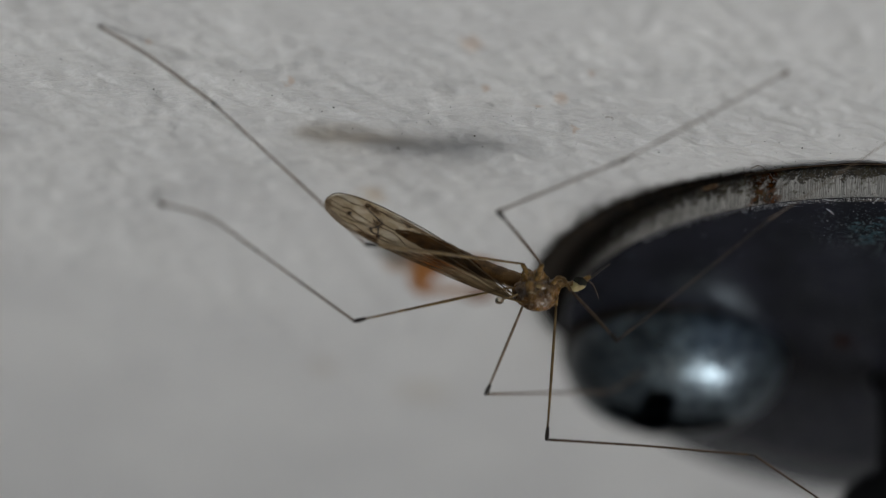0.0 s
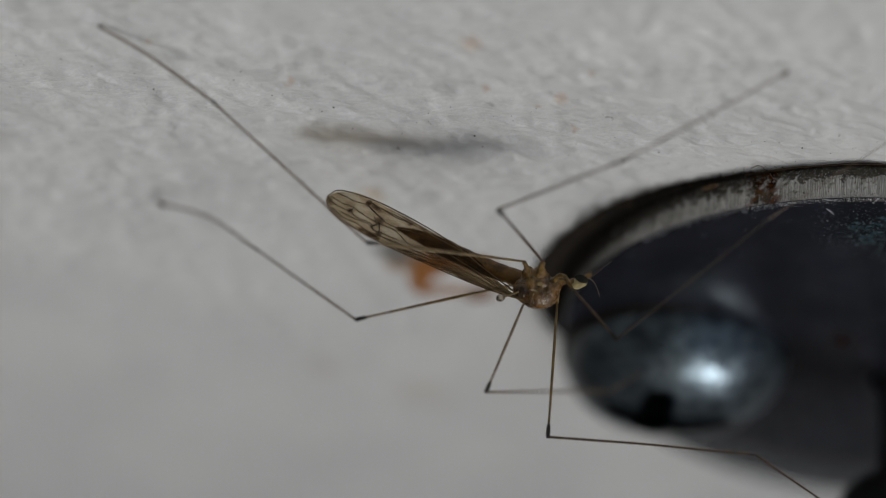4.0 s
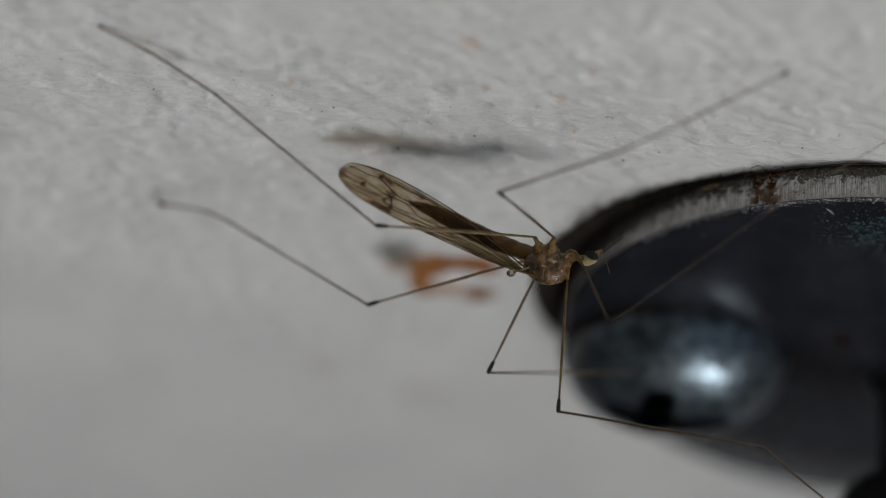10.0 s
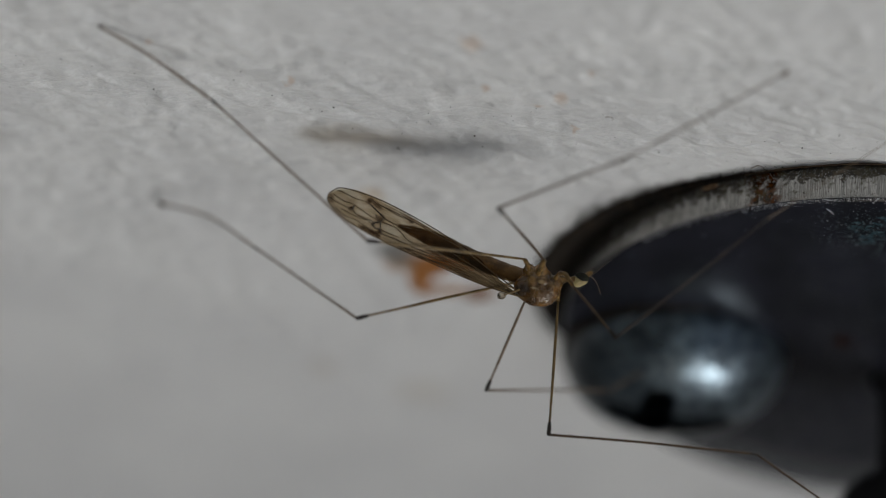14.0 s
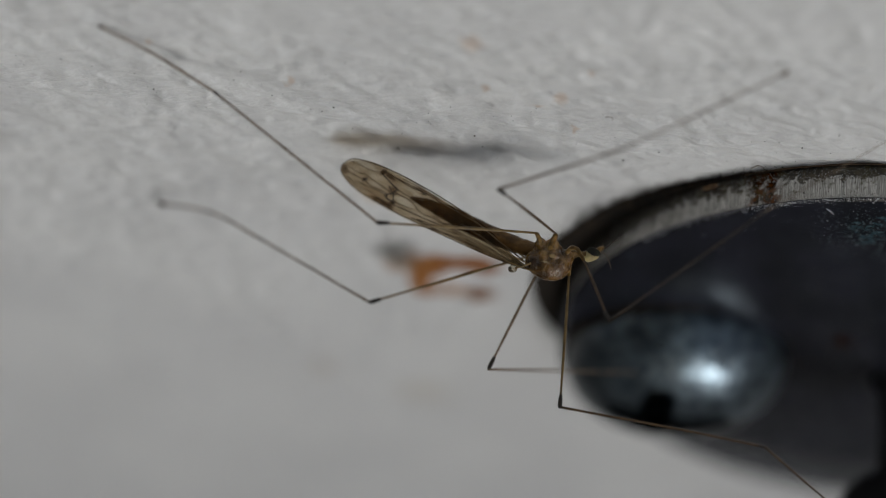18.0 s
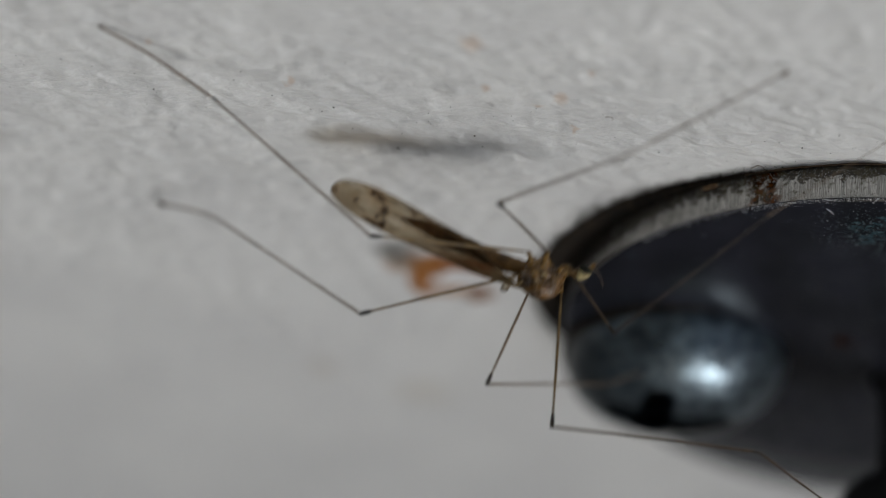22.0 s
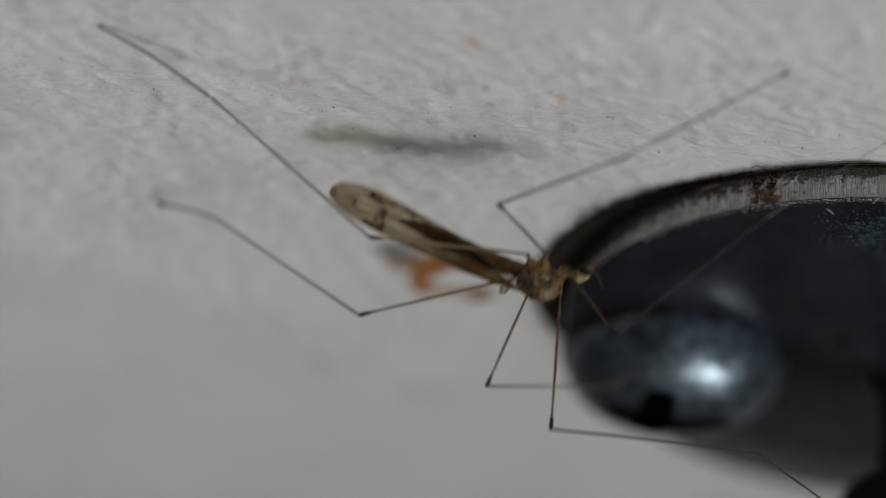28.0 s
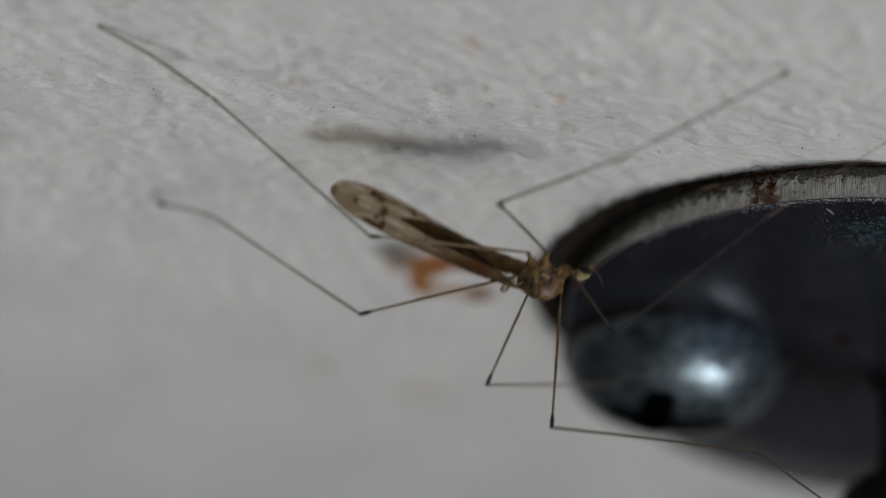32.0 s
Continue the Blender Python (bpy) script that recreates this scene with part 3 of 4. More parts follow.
def wing_edge(points):
    return smooth_line([(*WING_ROOT, 0), *((*p, 0) for p in points), (*WING_TIP, 0)], 5)


WING_TOP = wing_edge([(-1.13, -0.42), (-1.98, 0.30), (-2.75, 1.12), (-3.54, 1.67), (-4.87, 2.39), (-6.08, 3.09), (-7.29, 3.72), (-8.14, 4.04), (-8.79, 4.12), (-9.24, 3.99)])
WING_LOW = wing_edge([(-1.36, -0.58), (-2.56, -0.15), (-4.02, 0.5), (-5.23, 0.98), (-6.31, 1.46), (-7.16, 1.88), (-7.89, 2.26), (-8.74, 2.79), (-9.34, 3.39)])


def wing_place(f, w, dz=0.0, turn=0.0, lift=0.0):
    """The place on a wing at the share f of its length and w of its width."""
    def across(side):
        g = f * (len(side) - 1)
        i = min(int(g), len(side) - 2)
        return side[i].lerp(side[i + 1], g - i)

    low, top = across(WING_LOW), across(WING_TOP)
    p = low.lerp(top, w)
    q = Matrix.Rotation(radians(turn), 2) @ (p.xy - Vector(WING_ROOT)) + Vector(WING_ROOT)
    z = dz + 0.55 * (p - (low + top) / 2).y + 0.05 * math.sin(w * 9) - 1.5 * f + lift
    return Vector((q.x, q.y, z))


def wing_film():
    """Smoky see-through wing membrane with brown clouding."""
    n = Nodes("wing_membrane")
    soft = n.warped(1.8, 0.45)
    lie = -27

    def patches(spots, edge):
        total = None
        for x, y, rx, ry, amount in spots:
            s = n.math("MULTIPLY", n.spot(x, y, rx, ry, lie, edge, soft), amount)
            total = s if total is None else n.math("MAXIMUM", total, s)
        return total

    # brown clouds on the cross veins and along the hind edge
    dark = patches(((-7.55, 3.59, 0.24, 0.2, 0.9), (-7.19, 3.35, 0.5, 0.2, 0.65), (-8.32, 3.2, 0.15, 0.16, 0.8), (-7.09, 2.77, 0.3, 0.32, 0.5), (-7.41, 2.11, 0.5, 0.2, 0.95), (-7.81, 2.32, 0.38, 0.15, 0.65),
                    (-7.1, 2.17, 0.2, 0.2, 0.8), (-5.63, 2.59, 0.15, 0.12, 0.7), (-5.86, 1.41, 0.22, 0.1, 0.7), (-5.3, 2.6, 2.0, 0.16, 0.5), (-9.34, 3.66, 0.3, 0.36, 0.4), (-4.6, 1.22, 1.1, 0.13, 0.45),
                    (-7.42, 2.51, 0.14, 0.1, 0.6), (-3.4, 0.32, 1.2, 0.12, 0.5)), 0.15)
    # clear cells between the veins
    pale = patches(((-8.28, 3.85, 0.84, 0.19, 1.0), (-7.86, 3.37, 0.5, 0.24, 0.85), (-7.82, 2.94, 0.5, 0.17, 0.85), (-8.5, 2.77, 0.6, 0.13, 0.5), (-6.19, 2.96, 0.63, 0.17, 0.95), (-5.93, 2.53, 0.5, 0.14, 0.9),
                    (-6.56, 2.26, 0.63, 0.24, 1.0), (-6.21, 2.73, 0.67, 0.15, 0.7), (-7.58, 2.65, 0.34, 0.1, 0.8), (-8.83, 3.66, 0.5, 0.14, 0.5), (-5.77, 1.61, 0.8, 0.12, 0.6), (-3.2, 0.6, 1.8, 0.2, 0.35)), 0.3)
    root = n.spot(-0.9, -0.4, 2.0, 1.0, lie, 0.3, soft)
    streak = n.span(n.noise(1.6, 4, 0.6, n.stretch(0.5, 1.8, 1.0, 27)), 0.35, 0.7)
    tone = n.mix(streak, (0.215, 0.16, 0.10), (0.14, 0.098, 0.055))
    tone = n.mix(n.math("MULTIPLY", pale, 0.3), tone, (0.30, 0.26, 0.19))
    n.colour(n.mix(dark, tone, (0.045, 0.024, 0.011)))
    n.set("Roughness", 0.42)
    n.set("Specular IOR Level", 0.22)
    n.bump(n.noise(6.0, 2), 0.02, 0.4)
    clear = n.add("ShaderNodeBsdfTransparent")
    hue = n.mix(streak, (0.745, 0.67, 0.56), (0.66, 0.58, 0.46))
    hue = n.mix(n.math("MULTIPLY", n.spot(-2.4, 0.0, 2.9, 1.0, lie, 0.4, soft), 0.8), hue, (0.50, 0.43, 0.31))
    hue = n.mix(n.math("MULTIPLY", pale, 0.8), hue, (0.82, 0.775, 0.69))
    n.link(n.mix(dark, hue, (0.26, 0.165, 0.10)), clear.inputs[0])
    blend = n.add("ShaderNodeMixShader")
    cover = n.math("MAXIMUM", n.span(dark, 0.0, 1.0, 0.09, 0.5), n.math("MULTIPLY", root, 0.38))
    n.link(cover, blend.inputs[0])
    n.link(clear.outputs[0], blend.inputs[1])
    n.link(n.shader.outputs[0], blend.inputs[2])
    n.link(blend.outputs[0], n.out.inputs[0])
    return n.mat


MEMBRANE = wing_film()


def wing(fly, name, dz, turn, label, veined=True):
    place = lambda f, w, lift=0.0: wing_place(f, w, dz, turn, lift)
    bm = bmesh.new()
    nu, nv = 60, 14
    grid = [[bm.verts.new(place(i / nu, j / nv) * MM) for j in range(nv + 1)] for i in range(1, nu)]
    ends = [bm.verts.new(place(0, 0.5) * MM), bm.verts.new(place(1, 0.5) * MM)]
    for a, b in zip(grid, grid[1:]):
        for j in range(nv):
            bm.faces.new((a[j], a[j + 1], b[j + 1], b[j]))
    for j in range(nv):
        bm.faces.new((ends[0], grid[0][j + 1], grid[0][j]))
        bm.faces.new((ends[1], grid[-1][j], grid[-1][j + 1]))
    blade = part(name, bm, MEMBRANE, fly, label)

    def vein(stops, r, material=VEIN):
        bm = bmesh.new()
        pts = smooth_line([place(f, w, 0.012) for f, w in stops], 6)
        tube(bm, pts, [0.72 * r * (1.0 - 0.3 * i / len(pts)) for i in range(len(pts))], 6)
        part("vein", bm, material, blade)

    if not veined:
        return
    vein([(0.01, 1), (0.2, 1), (0.4, 1), (0.6, 1), (0.8, 1), (0.92, 1), (0.985, 1)], 0.040, VEIN)
    vein([(0.02, 0), (0.2, 0), (0.4, 0), (0.6, 0), (0.8, 0), (0.92, 0), (0.985, 0)], 0.034, VEIN)
    # long veins, the outer half first
    for stops in ([(0.850, 0.94), (0.780, 0.82), (0.730, 0.76), (0.665, 0.80)], [(0.895, 0.78), (0.805, 0.58), (0.745, 0.58), (0.690, 0.50), (0.640, 0.46), (0.605, 0.46)], [(0.930, 0.50), (0.830, 0.42), (0.755, 0.42)],
                  [(0.750, 0.42), (0.725, 0.34), (0.670, 0.36), (0.630, 0.34)], [(0.815, 0.26), (0.730, 0.28), (0.680, 0.32), (0.640, 0.30)], [(0.870, 0.16), (0.790, 0.12), (0.730, 0.18), (0.680, 0.14), (0.625, 0.12), (0.590, 0.16)],
                  [(0.595, 0.58), (0.540, 0.58), (0.495, 0.70)], [(0.595, 0.85), (0.550, 0.84), (0.515, 0.88), (0.505, 0.82)], [(0.600, 0.46), (0.550, 0.50), (0.515, 0.44), (0.480, 0.34), (0.425, 0.36)],
                  [(0.590, 0.16), (0.530, 0.20), (0.475, 0.22), (0.415, 0.26)], [(0.595, 0.26), (0.560, 0.26), (0.515, 0.30)], [(0.660, 0.90), (0.615, 0.86), (0.570, 0.88), (0.500, 0.90), (0.420, 0.90), (0.330, 0.90), (0.240, 0.90)],
                  [(0.630, 0.58), (0.610, 0.44)], [(0.515, 0.2), (0.408, 0.25), (0.304, 0.31), (0.207, 0.38), (0.16, 0.36)], [(0.42, 0.02), (0.3, 0.13), (0.2, 0.16), (0.14, 0.2)],
                  [(0.47, 0.12), (0.3, 0.22), (0.18, 0.3), (0.06, 0.4)], [(0.5, 0.07), (0.35, 0.06), (0.2, 0.09), (0.05, 0.22)], [(0.4, 0.4), (0.25, 0.5), (0.12, 0.55), (0.04, 0.6)], [(0.36, 0.62), (0.2, 0.66), (0.08, 0.7)]):
        vein(stops, 0.034)
    # crooked dark cross veins
    for stops in ([(0.660, 0.78), (0.625, 0.68), (0.595, 0.60), (0.585, 0.58)], [(0.640, 0.28), (0.630, 0.34), (0.605, 0.46), (0.595, 0.56)], [(0.640, 0.28), (0.625, 0.22), (0.600, 0.24), (0.590, 0.16)],
                  [(0.605, 0.46), (0.602, 0.35), (0.600, 0.24)], [(0.750, 0.42), (0.745, 0.50), (0.735, 0.58)]):
        vein(stops, 0.046, PITCH)


def build_fly():
    fly = thing("crane_fly", FLY, "tan crane fly with clouded wings standing on the wall", "insect")
    # one smooth body of merged swellings: for each direction the soft maximum of their reaches
    swellings = [((0.05, -0.48, 0.0), (0.93, 0.68, 0.74)), ((-0.08, 0.16, 0.05), (0.70, 0.52, 0.58)), ((-0.66, -0.28, 0.1), (0.46, 0.50, 0.52)), ((0.72, -0.08, 0.12), (0.36, 0.36, 0.42)),
                 ((-0.42, 0.46, 0.25), (0.27, 0.32, 0.36)), ((0.10, 0.44, 0.34), (0.30, 0.33, 0.36)), ((0.2, 0.02, 0.5), (0.34, 0.22, 0.24)), ((-0.25, -0.1, 0.52), (0.22, 0.26, 0.2)), ((0.52, -0.25, 0.5), (0.22, 0.26, 0.2))]
    heart = Vector((0.03, -0.15, 0.0))
    bm = bmesh.new()
    for v in bmesh.ops.create_icosphere(bm, subdivisions=6, radius=1.0)["verts"]:
        d = v.co.normalized()
        total = 0.0
        for c, size in swellings:
            o = heart - Vector(c)
            ox, oy, oz = o.x / size[0], o.y / size[1], o.z / size[2]
            dx, dy, dz = d.x / size[0], d.y / size[1], d.z / size[2]
            aa, bb, cc = dx * dx + dy * dy + dz * dz, ox * dx + oy * dy + oz * dz, ox * ox + oy * oy + oz * oz - 1
            inner = bb * bb - aa * cc
            if inner > 0:
                reach = (-bb + math.sqrt(inner)) / aa
                if reach > 0:
                    total += reach ** 14
        # sutures: fine folded lines between the plates
        fold = abs(noise.noise(d * 3.1 + Vector((4, 1, 2))))
        r = total ** (1 / 14) * (0.985 + 0.02 * noise.noise(d * 5) + 0.014 * noise.noise(d * 14) - 0.035 * math.exp(-(fold / 0.045) ** 2))
        v.co = (heart + d * r) * MM
    part("thorax", bm, HIDE, fly, "mottled amber thorax with a dark brown back")
    # hips: stout cones that run into slender joints
    for stops, r0, r1 in (([(-0.35, 0.3, 0.4), (-0.46, 0.62, 0.58), (-0.6, 0.9, 0.64), (-0.67, 0.98, 0.64)], 0.125, 0.07), ([(0.0, 0.3, 0.55), (0.1, 0.62, 0.75), (0.2, 0.88, 0.94), (0.19, 0.98, 0.98)], 0.15, 0.07),
                          ([(-0.3, 0.0, -0.4), (-0.42, 0.04, -0.65), (-0.58, 0.03, -0.83)], 0.2, 0.09), ([(-0.3, -0.4, -0.4), (-0.42, -0.62, -0.75), (-0.55, -0.82, -0.97)], 0.26, 0.1),
                          ([(0.72, -0.1, 0.1), (0.80, -0.5, 0.1), (0.87, -0.89, 0.05)], 0.19, 0.08), ([(0.72, 0.1, 0.45), (0.92, 0.34, 0.62), (1.18, 0.3, 0.78), (1.38, 0.0, 0.86), (1.49, -0.19, 0.89)], 0.105, 0.07)):
        bm = bmesh.new()
        line = smooth_line(stops, 6)
        m = len(line) - 1
        tube(bm, line, [(r0 + (r1 - r0) * (k / m) ** 2.2) * (1 + 0.07 * math.sin(k * 1.1)) for k in range(m + 1)], 14)
        part("coxa", bm, AMBER, fly)
    # strips where the wings are hinged
    for a0, b0 in (((-2.0, -0.28, 0.15), (-0.40, -0.82, 0.35)), ((-1.75, -0.02, 0.12), (-0.40, -0.64, 0.38)), ((-1.5, 0.12, 0.0), (-0.5, -0.5, 0.3))):
        bm = bmesh.new()
        mid = (Vector(a0) + Vector(b0)) / 2 + Vector((0.03, -0.03, 0.06))
        line = smooth_line([a0, mid, b0], 6)
        tube(bm, line, [0.024 + 0.014 * i / len(line) for i in range(len(line))], 8)
        part("wing_hinge", bm, STRAW, fly)

    bm = bmesh.new()
    tube(bm, smooth_line([(0.95, 0.05, 0), (1.3, 0.08, 0.05), (1.6, 0.06, 0.05)], 4), [0.24, 0.22, 0.16, 0.13, 0.12, 0.12, 0.13, 0.16, 0.2], 12)
    part("neck", bm, AMBER, fly)
    bm = bmesh.new()
    lump(bm, (1.80, 0.0, 0.05), (0.36, 0.25, 0.28), 18, 0.12, 9, 4)
    lump(bm, (2.0, 0.04, 0.12), (0.2, 0.2, 0.2), 30, 0.12, 2, 3)
    head = part("head", bm, CREAM, fly, "pale yellow head")
    for z in (0.2, -0.16):
        bm = bmesh.new()
        lump(bm, (1.95, 0.19, z), (0.31, 0.19, 0.2), -24, 0.02, 1, 4)
        part("eye", bm, EYEGREEN, head, "dark green eye")
    bm = bmesh.new()
    tube(bm, smooth_line([(2.1, 0.22, 0.05), (2.28, 0.36, 0.05), (2.4, 0.42, 0.08)], 3), [0.14, 0.13, 0.12, 0.11, 0.1, 0.08, 0.05], 10)
    part("snout", bm, AMBER, head)
    for pts, material in (([(2.22, 0.28, 0.1), (2.5, 0.05, 0.25), (2.68, -0.35, 0.3), (2.74, -0.58, 0.3)], DUSK),
                          ([(2.22, 0.24, 0.0), (2.5, 0.40, -0.1), (2.85, 0.68, -0.2), (3.28, 0.98, -0.2)], PITCH),
                          ([(2.3, 0.36, 0.1), (2.36, 0.48, 0.12), (2.33, 0.6, 0.14)], DUSK)):
        bm = bmesh.new()
        line = smooth_line(pts, 8)
        tube(bm, line, [(1.3 if material is PITCH else 0.5) * (0.045 + 0.012 * (i % 2)) * (1 - 0.5 * i / len(line)) for i in range(len(line))], 8)
        part("antenna" if len(pts) > 3 else "palp", bm, material, head)

    bm = bmesh.new()
    line = smooth_line([(-0.6, 0.2, -0.3), (-1.1, 0.32, -0.5), (-1.55, 0.45, -0.65), (-2.4, 0.78, -0.85), (-3.25, 1.13, -1.05), (-4.05, 1.52, -1.25), (-4.85, 1.9, -1.45), (-5.7, 2.25, -1.7), (-6.3, 2.47, -1.85)], 6)
    rad = []
    for i in range(len(line)):
        f = i / (len(line) - 1)
        r = 0.35 + 0.085 * math.sin(min(1, f * 1.5) * math.pi / 2)
        r *= 1.0 if f < 0.6 else 1 - 0.85 * ((f - 0.6) / 0.4) ** 1.5
        rad.append(r * (0.972 + 0.028 * math.cos(f * 8 * 2 * math.pi)))
    tube(bm, line, rad, 18)
    part("abdomen", bm, BELLY, fly, "dark brown segmented abdomen")
    bm = bmesh.new()
    tube(bm, smooth_line([(-0.8, -0.35, 0.5), (-1.2, -0.5, 0.65), (-1.58, -0.62, 0.7)], 4), [0.05, 0.045, 0.04, 0.035, 0.035, 0.035, 0.035, 0.04, 0.05], 8)
    halter = part("haltere", bm, STRAW, fly)
    bm = bmesh.new()
    lump(bm, (-1.66, -0.64, 0.7), (0.21, 0.17, 0.17), 10, 0.05, 3)
    part("bulb", bm, DROP, halter, "glassy pale bulb")

    wing(fly, "wing", 0.0, 0.0, "smoky clouded forewing")
    wing(fly, "wing", -0.28, 0.4, "", False)

    moving = {}
    for name, pts in LEGS.items():
        thigh_m, shin_m, foot_m = leg_at(name, 0.0)
        a = (Vector(pts[1]) - Vector(pts[0])).length
        bm = bmesh.new()
        xs = np.linspace(0, a, 14)
        tube(bm, [(x, 0.06 * math.sin(math.pi * x / a), 0) for x in xs], [0.050 + 0.018 * math.sin(math.pi * min(1, x / a * 1.2)) for x in xs], 10)
        thigh = part("femur", bm, {"middle_near": SEPIA, "front_near": SEPIA, "middle_far": DUSK}.get(name, STRAW), fly, "slender straw-brown femur")
        bm = bmesh.new()
        tube(bm, [(a - 0.55, 0.02, 0), (a - 0.36, 0.02, 0), (a - 0.15, 0.01, 0), (a, 0, 0), (a + 0.06, 0, 0)], [0.075, 0.092, 0.1, 0.09, 0.045], 10)
        part("knee", bm, PITCH, thigh, "blackish knee")
        cut = ANKLE[name]
        into = lambda m, q: (m.inverted() @ (Vector(q) * MM)) / MM
        shin_line = smooth_line([into(shin_m, q) for q in pts[1:cut + 1]], 10)
        foot_line = smooth_line([into(foot_m, q) for q in pts[cut:]], 10)
        bm = bmesh.new()
        count = len(shin_line)
        tube(bm, shin_line, [{"front_near": 0.045, "middle_near": 0.064}.get(name, 0.060) - 0.012 * i / count + (0.014 if i == count - 1 else 0) for i in range(count)], 8)
        low = {"front_near": UMBER, "front_far": SEPIA, "middle_near": PALE}.get(name, DUSK)
        shin = part("tibia", bm, low, fly, "thin dusky tibia")
        bm = bmesh.new()
        tube(bm, [shin_line[-1].lerp(shin_line[0], k) for k in (0.035, 0.02, 0.008, 0.0, -0.004)], [0.05, 0.062, 0.068, 0.062, 0.03], 8)
        part("ankle", bm, PITCH, shin)
        bm = bmesh.new()
        count = len(foot_line)
        tube(bm, foot_line, [0.05 if i == 0 else ({"front_near": 0.023, "hind_near": 0.062, "hind_far": 0.060}.get(name, 0.048) - 0.008 * i / count + (0.008 if i % 5 == 0 else 0)) for i in range(count)], 8)
        tarsus = part("tarsus", bm, DUSK if name == "front_near" else low, fly, "jointed tarsus")
        bm = bmesh.new()
        lump(bm, foot_line[-1] - Vector((0.08, 0, 0)), {"hind_far": (0.34, 0.15, 0.13), "middle_near": (0.24, 0.10, 0.10)}.get(name, (0.14, 0.07, 0.07)), 0, 0.1, 1, 2)
        part("claw", bm, DUSK if name == "middle_near" else SEPIA, tarsus)
        thigh.matrix_basis, shin.matrix_basis, tarsus.matrix_basis = thigh_m, shin_m, foot_m
        moving[name] = (thigh, shin, tarsus)
    return fly, moving


def build_grit():
    """Dark grit and fibres stuck in the paint."""
    rng = random.Random(8)
    spots = [(5.66, -11.09, 0.055), (0.92, -11.47, 0.05), (-13.49, -12.93, 0.05), (7.7, -10.54, 0.06), (-5.46, -12.81, 0.05), (-2.45, -9.62, 0.06), (12.36, -13.38, 0.05),
             (16.74, -13.05, 0.05), (-1.2, -12.4, 0.03), (2.6, -11.2, 0.035), (-8.2, -13.4, 0.04), (9.2, -11.6, 0.04)]
    spots += [(rng.uniform(-20, 19), rng.gauss(-13, 2.6), rng.uniform(0.014, 0.036)) for _ in range(190)]
    bm = grains([((x, y, -0.03), (0.75 * r * rng.uniform(0.8, 1.7), 1.05 * r, 0.55 * r), rng.uniform(0, 180)) for x, y, r in spots])
    grit = part("wall_grit", bm, SPECK, None)
    grit.matrix_world = WALL
    tagged(grit, "dark grit and fibres on the painted wall", "grit", kind="stuff")


def build_debris():
    """A flake caught at the seal and two fibres on the paint."""
    bm = bmesh.new()
    lump(bm, (0, 0, 0), (0.42, 0.09, 0.12), -38, 0.3, 4, 4)
    flake = part("flake", bm, FLAKE, None)
    flake.matrix_world = WALL @ Matrix.Translation((11.75 * MM, -9.55 * MM, -0.45 * MM))
    tagged(flake, "tan flake caught between steel plate and wall", "flake")
    for x, y, material, size, label in ((13.76, -11.31, SEPIA, 1.0, "curled brown fibre on the white paint"), (6.77, -14.55, PALE, 0.6, "short grey fibre on the white paint")):
        bm = bmesh.new()
        line = smooth_line([(-0.32 * size, 0.25 * size, -0.08), (-0.05 * size, -0.25 * size, -0.2), (0.25 * size, -0.1 * size, -0.25), (0.2 * size, 0.5 * size, -0.12)], 6)
        tube(bm, line, [0.022 * (1 - 0.4 * i / len(line)) for i in range(len(line))], 7)
        fibre = part("fibre", bm, material, None)
        fibre.matrix_world = WALL @ Matrix.Translation((x * MM, y * MM, 0))
        tagged(fibre, label, "fibre", "fibres on the wall")


build_wall()
build_plate()
build_screw()
crane_fly, crane_legs = build_fly()
build_grit()
build_debris()


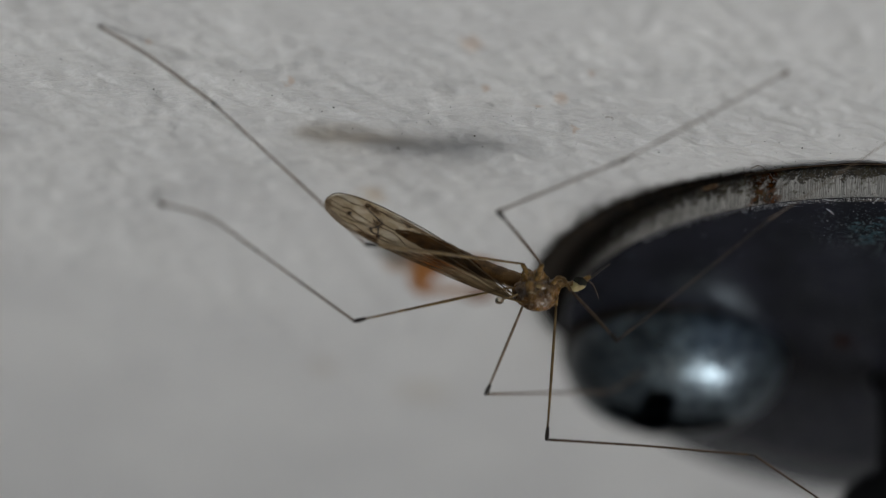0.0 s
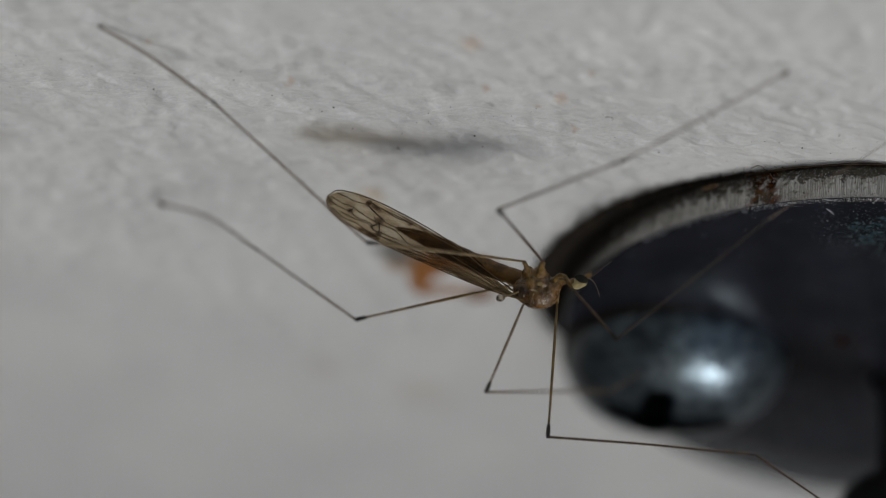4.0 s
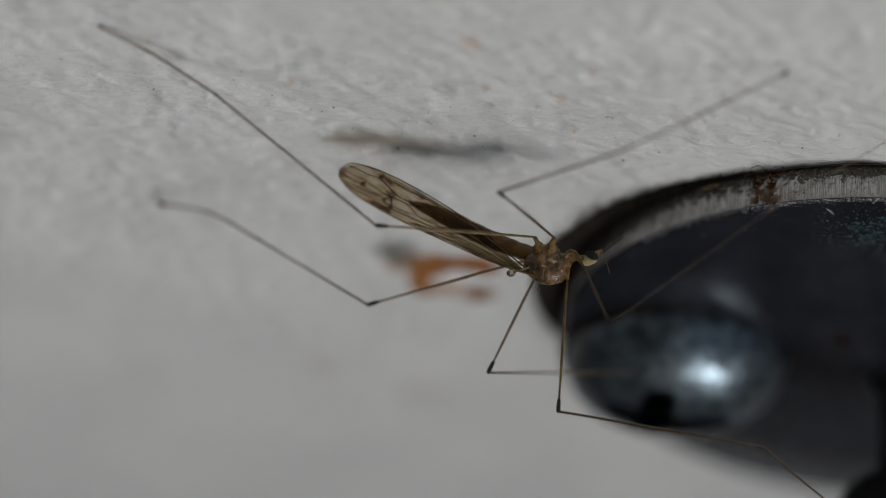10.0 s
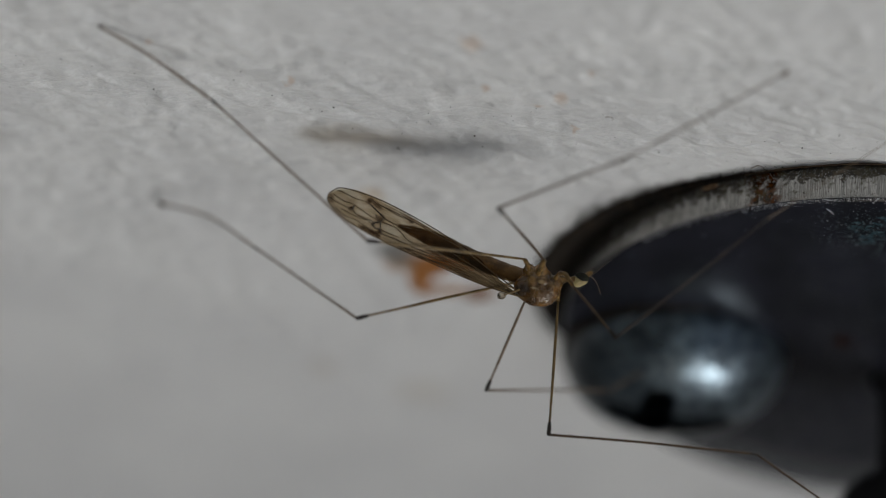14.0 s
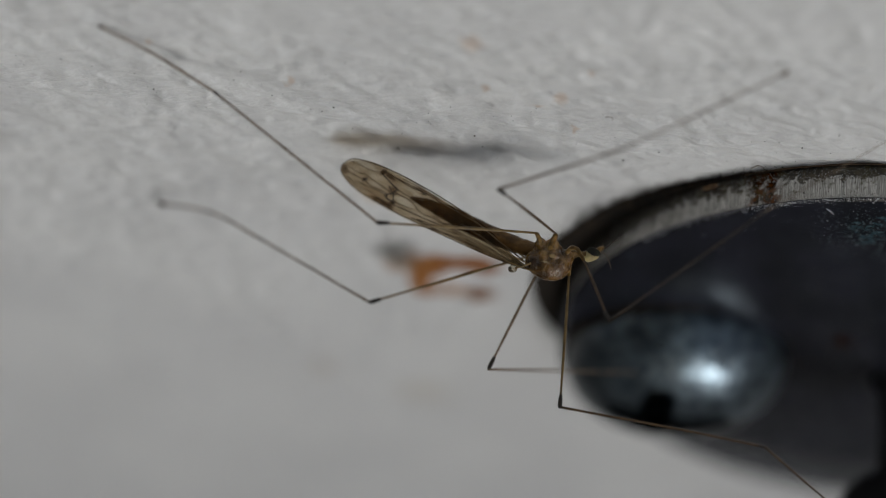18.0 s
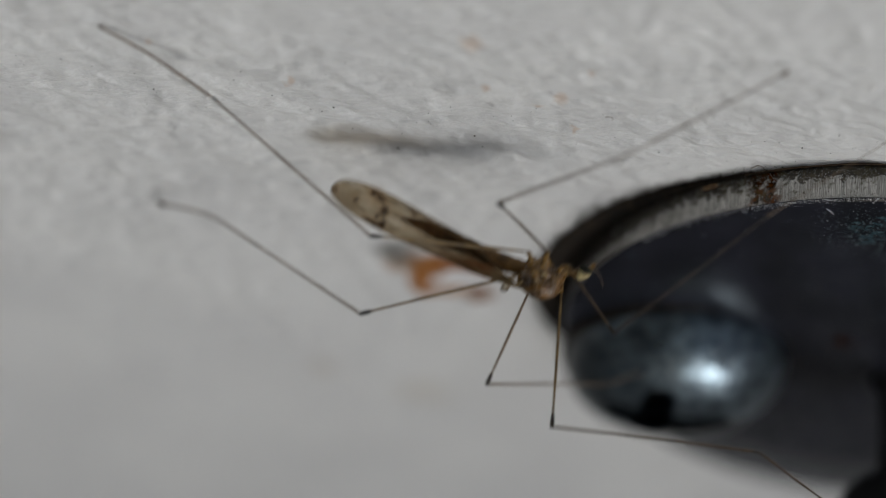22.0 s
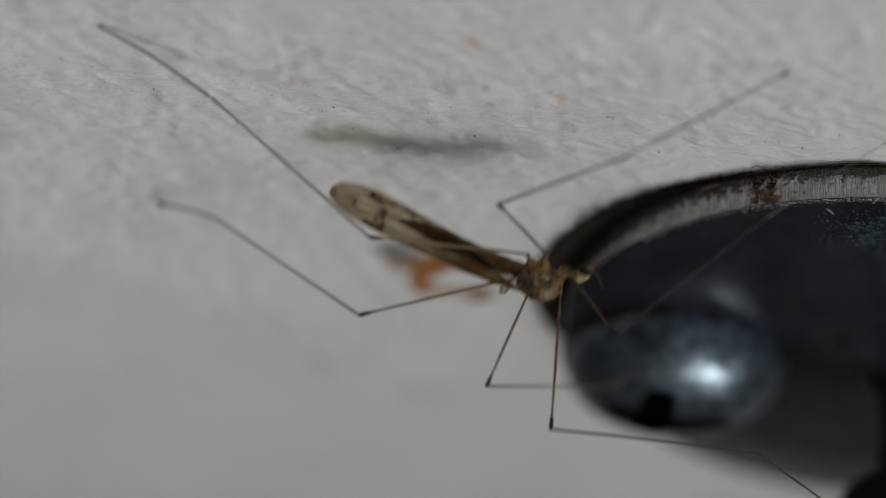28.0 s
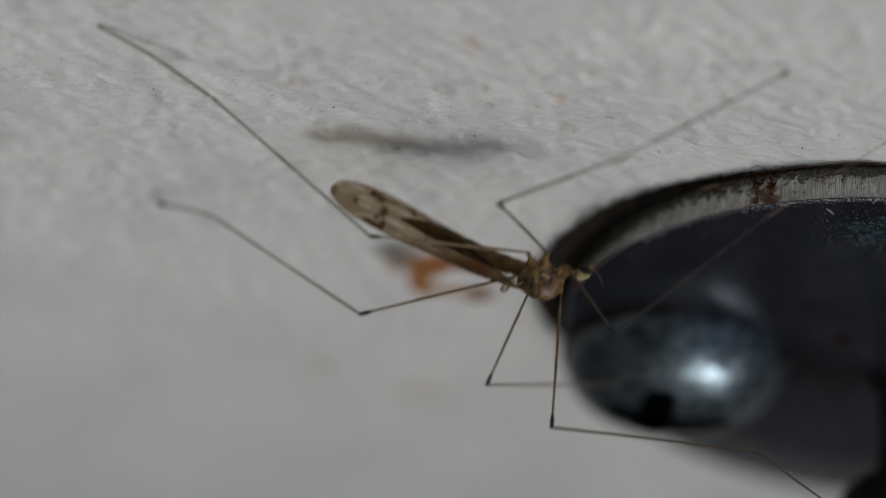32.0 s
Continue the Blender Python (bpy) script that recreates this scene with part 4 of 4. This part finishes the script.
# ---- the fly bobs on its legs ----
def motions():
    # lift of the body each tenth of a second, in 57ths of the full stroke below 141
    seen = {
        0.0: (142, 126, 92, 86, 115, 140, 128, 95, 86, 110, 138, 132, 98, 87, 113, 138, 127, 95, 87, 115, 144, 128, 92, 87, 118, 141, 118, 88, 91, 123, 141, 114, 85, 96, 129, 138),
        5.5: (131, 100, 86, 109, 136, 130, 98, 89, 114, 137, 121, 94, 94, 123, 137, 116, 91, 100, 129, 136, 109, 89, 107, 133, 124, 94, 88, 117, 137, 122, 95, 95, 121, 136, 114,
              93, 100, 129, 133, 105, 87, 107, 135, 125, 97, 95, 123, 136, 110, 88, 103, 133, 132, 103, 90, 113, 138, 126, 97, 91, 117, 136, 117, 88, 94, 125, 136, 108, 88, 106,
              134, 131, 101, 88, 113, 136, 119, 92, 95, 124, 138, 111, 88, 97, 127, 134, 106, 89, 109, 135, 128),
        16.5: (97, 94, 121, 137, 116, 91, 100, 129, 138, 109, 91, 110, 138, 133, 99, 88, 112, 140, 127, 97, 94, 123, 137, 110, 91, 107, 136, 128, 98, 91, 122, 141, 117, 92, 102,
               133, 133, 101, 90, 116, 140, 117, 88, 95, 129, 141, 111, 87, 106, 136, 135, 100, 88, 114, 140, 121, 88, 93, 131, 143, 110, 85, 101, 137, 138, 106, 84, 106, 140, 132,
               98, 90, 120, 142, 120, 89, 95, 127, 138, 108, 87, 101, 135, 133, 99, 83, 107, 141, 130, 96, 87),
        27.5: (116, 139, 119, 89, 90, 125, 139, 107, 84, 102, 137, 130, 95, 87, 119, 142, 120, 88, 87, 120, 142, 114, 84, 94, 129, 142, 109, 84, 101, 135, 137, 103, 83, 107, 140,
               128, 92, 83, 114, 142, 127, 92, 85, 114, 140, 122),
    }
    rows = [(start + 0.1 * i, (141 - v) / 57) for start, values in seen.items() for i, v in enumerate(values)]
    # the same beat goes on between the stretches: five strokes from one low point to the next
    for first, last, low, high in ((3.6, 5.4, 3.47, 5.93), (14.6, 16.4, 14.43, 16.79), (25.6, 27.4, 25.23, 27.60)):
        beat = (high - low) / 5
        for i in range(19):
            t = first + 0.1 * i
            rows.append((t, 0.48 - 0.48 * math.cos(2 * math.pi * (t - low) / beat)))
    rows.sort()
    walk(crane_fly, [(t, FLY @ body_at(s)) for t, s in rows])
    for name, pieces in crane_legs.items():
        poses = [(t, leg_at(name, s)) for t, s in rows]
        for i, piece in enumerate(pieces):
            walk(piece, [(t, p[i]) for t, p in poses])


motions()
